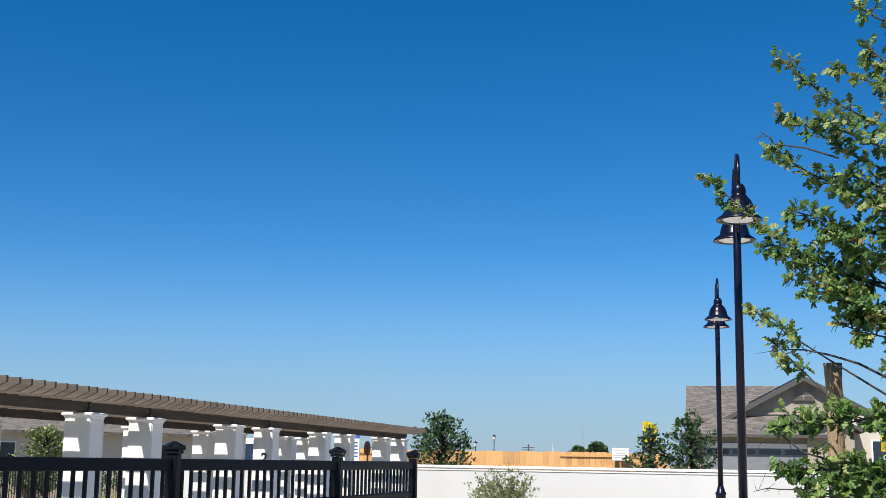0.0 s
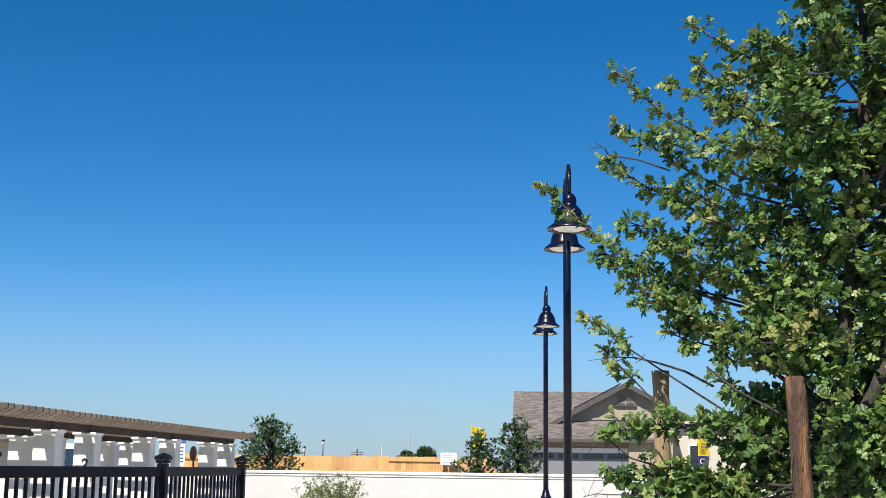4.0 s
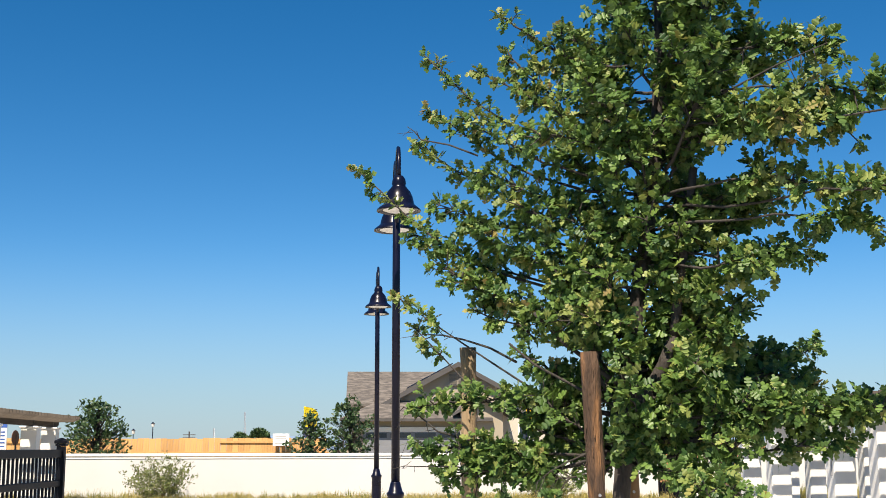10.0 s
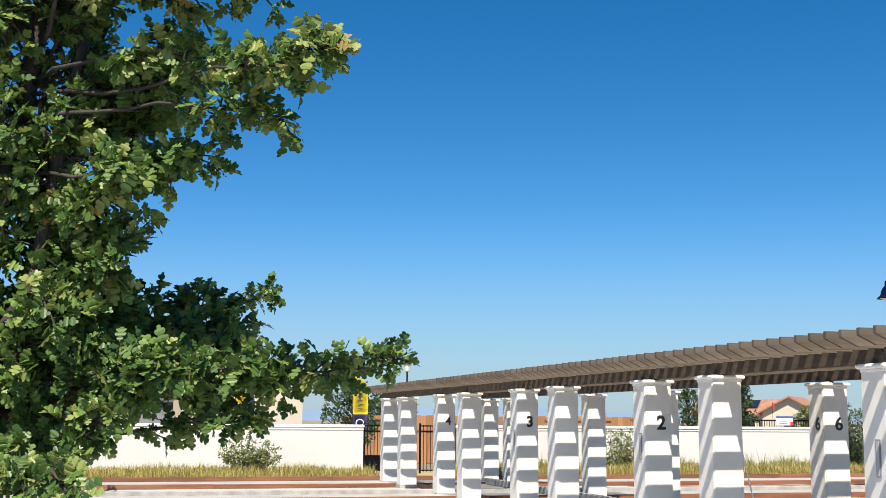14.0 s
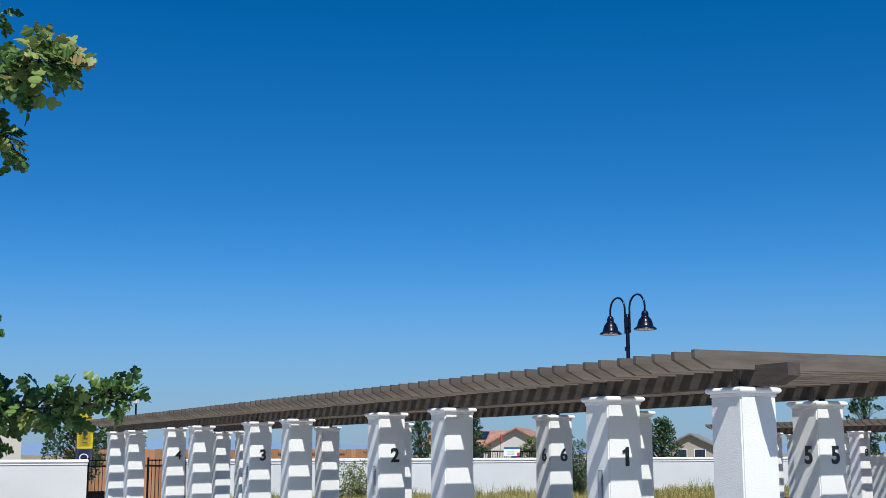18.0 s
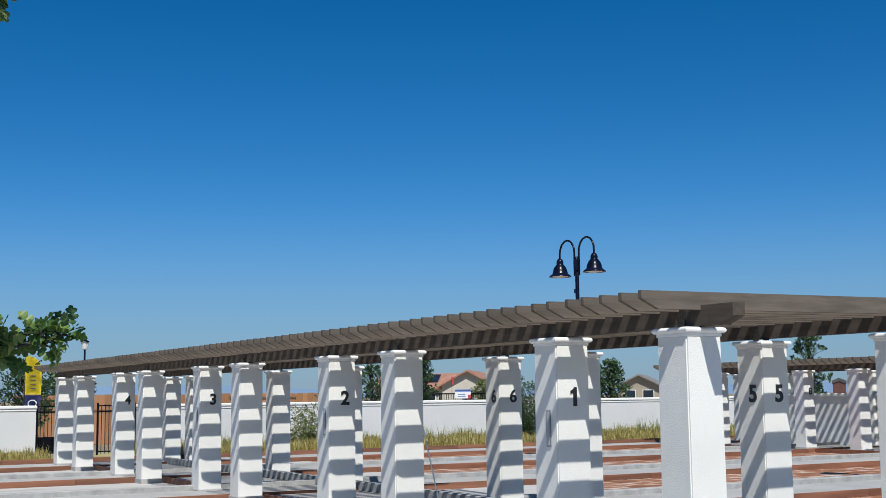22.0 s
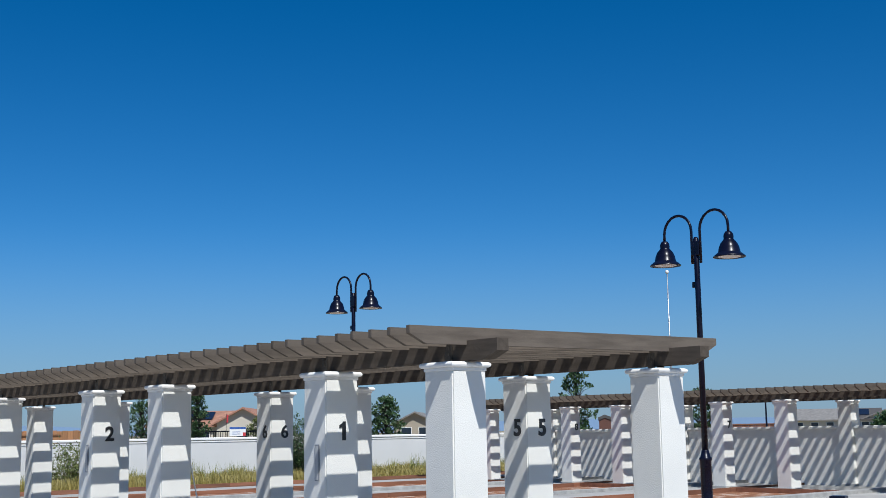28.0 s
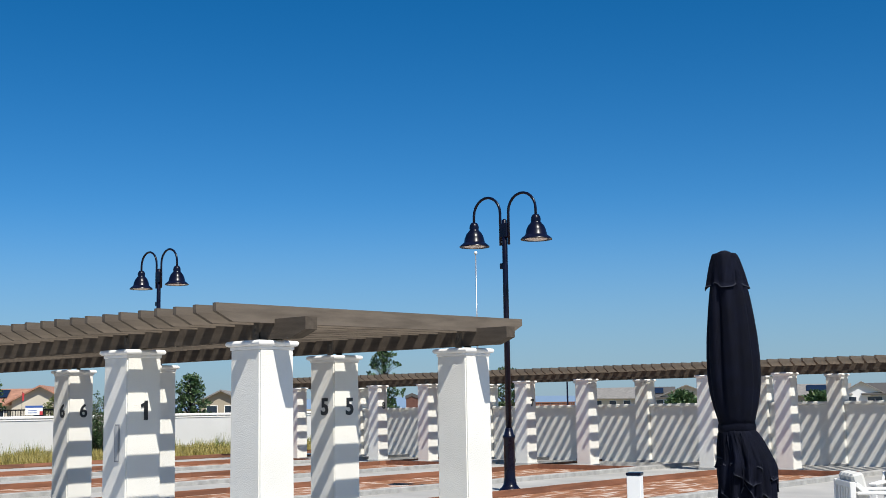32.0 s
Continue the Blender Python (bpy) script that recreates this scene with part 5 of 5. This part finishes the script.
# ---- white outdoor armchair ----
def armchair(x, y, turn, label):
    t = thing("outdoor_armchair", label, "armchair", (x, y, 0), group="outdoor armchairs", turn=turn)
    for sx in (-1, 1):
        c = sx * 0.375
        part("leg", boxbm(c - 0.035, c + 0.035, -0.40, -0.33, 0, 0.618, bevel=0.006), M_RESIN, t)
        part("leg", boxbm(c - 0.035, c + 0.035, 0.34, 0.41, 0, 0.77, bevel=0.006), M_RESIN, t)
        part("armrest", boxbm(c - 0.055, c + 0.055, -0.43, 0.335, 0.62, 0.658, bevel=0.01), M_RESIN, t)
        part("side_rail", boxbm(c - 0.018, c + 0.018, -0.328, 0.338, 0.22, 0.30, bevel=0.004), M_RESIN, t)
        # brace sloping from the back post to the arm
        part("brace", boxbm(c - 0.016, c + 0.016, -0.028, 0.028, -0.11, 0.09, bevel=0.004), M_RESIN, t, at=Matrix.Translation((0, 0.265, 0.695)) @ pose(0, 0, 0, -50, 0, 0))
    part("top_rail", boxbm(-0.338, 0.338, 0.355, 0.395, 0.70, 0.77, bevel=0.006), M_RESIN, t)
    part("lower_rail", boxbm(-0.338, 0.338, 0.355, 0.395, 0.24, 0.30, bevel=0.006), M_RESIN, t)
    for k in range(5):
        part("back_slat", boxbm(-0.30 + k * 0.13, -0.22 + k * 0.13, 0.367, 0.383, 0.302, 0.698), M_RESIN, t)
    part("seat_frame", boxbm(-0.352, 0.352, -0.36, 0.33, 0.25, 0.30, bevel=0.006), M_RESIN, t)
    for name, wide, deep, at in (("seat_cushion", 0.165, 0.62, Matrix.Translation((0, 0.24, 0.378)) @ pose(0, 0, 0, 90, 0, 0)), ("back_cushion", 0.165, 0.45, Matrix.Translation((0, 0.20, 0.43)) @ pose(0, 0, 0, -13, 0, 0))):
        # four stuffed channels between seams
        bm = bmesh.new()
        for k in range(4):
            box(bm, (k - 2) * wide + 0.001, (k - 1) * wide - 0.001, -0.075, 0.075, 0.0, deep, bevel=0.028)
        part(name, bm, M_CUSH, t, "pale grey channelled cushion", at=at)
    return t


armchair(6.90, -3.26, 37, "white outdoor armchair with pale channelled cushions")
armchair(8.45, -3.07, 280, "white outdoor armchair with pale channelled cushions, facing another")


# ---- further houses ----
def far_house(x, y, w, d, eave, ridge, turn, wall, roof, label, gable_front=True, wins=2, solar=False, over=0.6):
    t = thing("house", label, "house", (x, y, 0), group="houses beyond the wall", turn=turn)
    r = "y" if gable_front else "x"
    part("wall", gable_wall(bmesh.new(), -w / 2, w / 2, 0, d, eave, ridge - 0.1, r), wall, t)
    part("roof", prism_roof(bmesh.new(), -w / 2, w / 2, 0, d, eave, ridge, r, over, 0.2), roof, t)
    for i in range(wins):
        window(t, -w / 2 + w * (i + 0.7) / (wins + 0.4), 0, eave * 0.55, 1.3, 1.2)
    if solar:
        bm = bmesh.new()
        if gable_front:
            k = (ridge - eave) / (w / 2)
            quad_slab(bm, [(-w * 0.36, 1, eave + w * 0.14 * k + 0.2), (-w * 0.12, 1, eave + w * 0.38 * k + 0.2), (-w * 0.12, d * 0.6, eave + w * 0.38 * k + 0.2), (-w * 0.36, d * 0.6, eave + w * 0.14 * k + 0.2)], 0.06)
        else:
            k = (ridge - eave) / (d / 2)
            quad_slab(bm, [(-w * 0.1, d * 0.12, eave + d * 0.12 * k + 0.2), (w * 0.3, d * 0.12, eave + d * 0.12 * k + 0.2), (w * 0.3, d * 0.4, eave + d * 0.4 * k + 0.2), (-w * 0.1, d * 0.4, eave + d * 0.4 * k + 0.2)], 0.06)
        part("solar_panel", bm, M_SOLAR, t)
    return t


far_house(68.6, 119.3, 6.2, 12, 3.2, 4.85, -39, M_SIDING2, M_TILE, "cream gabled house with a red tiled roof", True, 1)
far_house(65.0, 126.0, 9.0, 9, 3.0, 4.6, -39, M_SIDING2, M_TILE, "red tiled house wing with solar panels", False, 2, True)
far_house(92.0, 116.0, 5.5, 12, 2.9, 4.25, -44, M_SIDING, M_GREYROOF, "tan gabled house with a dark roofline", True, 2)
far_house(50.7, 44.9, 0.75, 2, 2.45, 2.6, -48, M_BROWN, M_FASCIA, "dark site hut behind the far pergola", True, 0, False, 0.05)
far_house(199.7, 128.6, 9.6, 10, 3.0, 4.9, -56, M_SIDING2, M_GREYROOF, "cream house with a pale tiled roof", False, 3, False)
far_house(204.2, 122.8, 9, 10, 3.0, 4.9, -58, M_GREYS, M_FASCIA, "grey house with dark solar roof", False, 2, True)
far_house(207.9, 116.7, 11, 10, 3.0, 5.2, -60, M_SIDING2, M_GREYROOF, "cream gabled house with a pale tiled roof", True, 3, False)
far_house(213.8, 105.8, 14, 10, 3.0, 4.9, -63, M_GREYS, M_GREYROOF, "grey house with a pale tiled roof", False, 3, False)
far_house(218.9, 95.4, 13, 10, 3.0, 4.9, -65, M_SIDING, M_GREYROOF, "tan house with solar panels on a pale roof", False, 3, True)
far_house(222.5, 87.4, 8, 10, 3.0, 5.2, -67, M_WHITE, M_GREYROOF, "white gabled house with a pale roof", True, 2, False)
far_house(224.9, 81.3, 12, 10, 3.0, 4.9, -69, M_GREYS, M_FASCIA, "grey house with a dark roof", False, 3, False)
far_house(-47.0, 61.0, 17, 8, 3.3, 4.25, 38, M_SIDING2, M_SHINGLE, "cream house with a grey roof beyond the fenced courts", False, 3)


for (x0, y0), (x1, y1), m, lab in (((88.0, 71.0), (93.9, 62.6), M_RUST, "low brown board fence on the far street"), ((38.6, 75.4), (44.6, 75.9), M_FENCE, "low black fence before the red-roofed house")):
    t = thing("far_fence", lab, "fence", (x0, y0, -0.17), turn=math.degrees(math.atan2(y1 - y0, x1 - x0)))
    ln = math.hypot(x1 - x0, y1 - y0)
    part("rail", boxbm(0, ln, -0.03, 0.03, 2.05, 2.15), m, t)
    for k in range(int(ln / 0.22)):
        part("board", boxbm(k * 0.22, k * 0.22 + (0.21 if m is M_RUST else 0.05), 0.031, 0.05, 0, 2.12), m, t)

t = thing("sales_banner", "blue and white sales banner with a magenta corner", "banner", (41.75, 75.0, -0.17), turn=-32)
part("board", boxbm(-0.62, 0.62, -0.02, 0.02, 1.72, 2.42, bevel=0.01), M_WHITE, t)
part("header", boxbm(-0.62, 0.62, -0.026, -0.021, 2.26, 2.42), M_BLUE, t, "blue header band")
part("corner", boxbm(0.40, 0.62, -0.026, -0.021, 1.72, 2.0), M_RED, t, "magenta corner patch")
for i in range(2):
    part("lettering_bar", boxbm(-0.4, 0.2, -0.026, -0.021, 1.86 + 0.16 * i, 1.91 + 0.16 * i), M_BLUE, t, "blue lettering bar")
for sx in (-0.4, 0.4):
    part("post", boxbm(sx - 0.03, sx + 0.03, 0.021, 0.08, 0, 2.4), M_STAKE, t)
t = thing("red_flag", "slim red feather flag before the red-roofed house", "flag", (40.75, 75.0, -0.17))
part("pole", tube(bmesh.new(), [(0, 0, 0), (0, 0, 3.45)], 0.015, 6), M_DARKST, t)
bm = bmesh.new()
quad_slab(bm, [(0.02, 0, 2.75), (0.16, 0.02, 2.8), (0.18, 0.0, 3.32), (0.02, 0, 3.4)], 0.02)
part("cloth", bm, M_RED, t)

# ---- parked van ----
def van(x, y, turn, label):
    t = thing("van", label, "van", (x, y, -0.17), turn=turn)
    side = [(-2.6, 0.45), (2.35, 0.45), (2.6, 0.75), (2.5, 1.25), (1.75, 1.45), (1.15, 2.55), (0.9, 2.68), (-2.5, 2.72), (-2.6, 2.55)]
    bm = bmesh.new()
    a, b = ([bm.verts.new((sy, px, pz)) for px, pz in side] for sy in (-0.98, 0.98))
    bm.faces.new(a)
    bm.faces.new(b[::-1])
    for i in range(len(side)):
        bm.faces.new((a[i], b[i], b[(i + 1) % len(side)], a[(i + 1) % len(side)]))
    bmesh.ops.bevel(bm, geom=list(bm.edges), offset=0.05, segments=2, affect="EDGES")
    body = part("body", bm, M_CAR, t, smooth=False)
    bm = bmesh.new()
    quad_slab(bm, [(-0.82, 1.72, 1.58), (0.82, 1.72, 1.58), (0.76, 1.24, 2.46), (-0.76, 1.24, 2.46)], 0.02)
    part("windscreen", bm, M_GLASS, body, "dark windscreen")
    for sx in (-1, 1):
        part("side_window", boxbm(sx * 0.985 - 0.008, sx * 0.985 + 0.008, 0.35, 1.05, 1.55, 2.25, bevel=0.004), M_GLASS, body)
        part("headlight", boxbm(sx * 0.72 - 0.16, sx * 0.72 + 0.16, 2.52, 2.60, 0.95, 1.12, bevel=0.02), M_LENS, body)
        for yy in (-1.7, 1.65):
            w = part("wheel", lathe(bmesh.new(), [(0.34, -0.11), (0.36, -0.08), (0.36, 0.08), (0.34, 0.11)], 20), M_TYRE, t, at=Matrix.Translation((sx * 0.86, yy, 0.36)) @ pose(0, 0, 0, 0, 90, 0))
            part("rim", lathe(bmesh.new(), [(0.20, -0.115), (0.21, 0.115)], 16), M_STEEL, w)
    return t


van(-26.9, 37.5, 158, "white panel van parked beyond the boundary wall")


# ---- lesser things ----
def lantern_post(x, y, h, label, k=1.0):
    t = thing("lantern_post", label, "street lamp", (x, y, -0.17), group="lantern posts")
    part("post", lathe(bmesh.new(), [(0.09 * k, 0), (0.06 * k, 0.5), (0.045 * k, h - 0.55 * k)], 10), M_BLACK, t)
    part("lantern", lathe(bmesh.new(), [(0.05 * k, h - 0.55 * k), (0.13 * k, h - 0.50 * k), (0.19 * k, h - 0.18 * k)], 8), M_LENS, t, "pale glass lantern")
    part("roof", lathe(bmesh.new(), [(0.23 * k, h - 0.178 * k), (0.21 * k, h - 0.14 * k), (0.09 * k, h - 0.07 * k), (0.03 * k, h)], 8), M_BLACK, t)
    return t


lantern_post(3.65, 39.2, 4.30, "black lantern post with a pale glass lamp", 0.8)
lantern_post(-23.1, 63.4, 3.1, "black lantern post beyond the cedar fence", 0.55)
lantern_post(-22.0, 63.5, 3.5, "black lantern post beyond the cedar fence", 0.55)
lantern_post(73.0, 83.0, 4.6, "dark lantern post on the far street", 1.6)
lantern_post(86.0, 58.0, 5.0, "dark lantern post on the far street", 1.6)

t = thing("sign_board", "small white notice board on the cedar fence", "sign", (-13.3, 45.2, 0))
part("board", boxbm(-0.36, 0.36, -0.02, 0.02, 1.88, 2.42, bevel=0.004), M_WHITE, t)
part("post", boxbm(-0.03, 0.03, 0.021, 0.06, -0.17, 2.3), M_CEDAR, t)
for i in range(4):
    part("lettering_bar", boxbm(-0.26, 0.22, -0.026, -0.021, 1.99 + i * 0.1, 2.02 + i * 0.1), M_GREYS, t, "faint grey lettering bar")

t = thing("flagpole", "tall slim white flagpole with a ball finial", "flagpole", (45.75, 35.25, -0.17))
part("pole", lathe(bmesh.new(), [(0.06, 0), (0.03, 10.4)], 12), M_STEEL, t, smooth=True)
part("finial", lathe(bmesh.new(), [(0.03, 10.4), (0.08, 10.44), (0.10, 10.51), (0.08, 10.58), (0.02, 10.62)], 12), M_WHITE, t, smooth=True)

for px, py, h in ((-48, 388, 13.5), (-58, 392, 8.5)):
    t = thing("lattice_tower", "thin grey lattice mast far across the plain", "mast", (px, py, -0.17), group="far masts")
    bm = bmesh.new()
    for a in range(3):
        c, s_ = math.cos(a * 2.09), math.sin(a * 2.09)
        tube(bm, [(0.5 * c, 0.5 * s_, 0), (0.25 * c, 0.25 * s_, h)], 0.08, 4)
    for k in range(12):
        z, r = h * k / 12, 0.5 - 0.25 * k / 12
        tube(bm, [(r, 0, z), (-r * 0.5, r * 0.87, z + h / 12)], 0.05, 4)
        tube(bm, [(-r * 0.5, -r * 0.87, z), (r, 0, z + h / 12)], 0.05, 4)
    part("mast", bm, M_STEEL, t)
for i in range(5):
    t = thing("utility_pole", "distant wooden utility pole with cross arm", "utility pole", (-100 + 42 * i, 330 + 6 * i, -0.17), group="far utility poles")
    part("pole", lathe(bmesh.new(), [(0.25, 0), (0.18, 6.3 + 0.4 * (i % 2))], 6), M_FASCIA, t)
    for dz in (0.35, 1.0):
        part("cross_arm", boxbm(-1.7, 1.7, -0.1, 0.1, 6.05 - dz, 6.25 - dz), M_FASCIA, t)

t = thing("hanging_cord", "black cord with a plug hanging from the oak", "cord")
part("cord", tube(bmesh.new(), bend((-9.03, -5.55, 1.66), (-8.92, -5.55, 1.47), -0.02, random.Random(3), 6), 0.003, 5), M_NUM, t)
part("plug", tube(bmesh.new(), [(-8.92, -5.55, 1.47), (-8.91, -5.55, 1.425), (-8.905, -5.55, 1.395)], [0.006, 0.009, 0.003], 8), M_NUM, t)

t = thing("leaning_rake", "slim wooden-handled court rake leaning on a column", "rake")
part("handle", tube(bmesh.new(), [(0.52, 5.80, 0.02), (0.245, 5.90, 1.42)], 0.010, 8), M_TRIM, t)
part("head", boxbm(0.27, 0.79, 5.74, 5.82, 0.002, 0.05, bevel=0.004), M_STEEL, t)

t = thing("notice_board", "tall white notice board with a blue header on a post", "sign", (-23.95, 40.0, -0.17))
part("board", boxbm(-0.21, 0.21, -0.02, 0.02, 1.85, 3.0, bevel=0.006), M_WHITE, t)
part("header", boxbm(-0.21, 0.21, -0.027, -0.021, 2.78, 3.0), M_BLUE, t, "blue header band")
for i in range(5):
    part("lettering_bar", boxbm(-0.16, 0.14, -0.027, -0.021, 2.02 + i * 0.14, 2.07 + i * 0.14), M_BLUE, t, "blue lettering bar")
part("post", boxbm(-0.03, 0.03, 0.021, 0.08, 0, 2.9), M_DARKST, t)
t = thing("round_sign", "dark red round sign on a slim post", "sign", (-23.4, 40.0, -0.17))
part("disc", lathe(bmesh.new(), [(0.30, -0.02), (0.30, 0.0)], 18), M_BROWN, t, at=Matrix.Translation((0, 0, 2.38)) @ pose(0, 0, 0, 90, 0, 0) @ pose(0, 0, 0, 0, 78, 0))
part("post", boxbm(-0.03, 0.03, 0.021, 0.08, 0, 2.5), M_DARKST, t)

for row, (cx, cy) in enumerate(((-0.220, 2.11), (-0.220, 8.13), (-0.220, 14.15))):
    t = thing("electrical_box", "narrow grey cover plate set on a stucco column", "junction box", (cx, cy, 1.40), group="cover boxes on columns")
    part("cover", boxbm(-0.014, -0.003, -0.042, 0.042, -0.20, 0.20, bevel=0.003), M_DOOR, t)
    part("seam", boxbm(-0.018, -0.0145, -0.026, 0.026, -0.185, 0.185), M_GREYS, t)

# distant hills, the blue haze painted into their base colour
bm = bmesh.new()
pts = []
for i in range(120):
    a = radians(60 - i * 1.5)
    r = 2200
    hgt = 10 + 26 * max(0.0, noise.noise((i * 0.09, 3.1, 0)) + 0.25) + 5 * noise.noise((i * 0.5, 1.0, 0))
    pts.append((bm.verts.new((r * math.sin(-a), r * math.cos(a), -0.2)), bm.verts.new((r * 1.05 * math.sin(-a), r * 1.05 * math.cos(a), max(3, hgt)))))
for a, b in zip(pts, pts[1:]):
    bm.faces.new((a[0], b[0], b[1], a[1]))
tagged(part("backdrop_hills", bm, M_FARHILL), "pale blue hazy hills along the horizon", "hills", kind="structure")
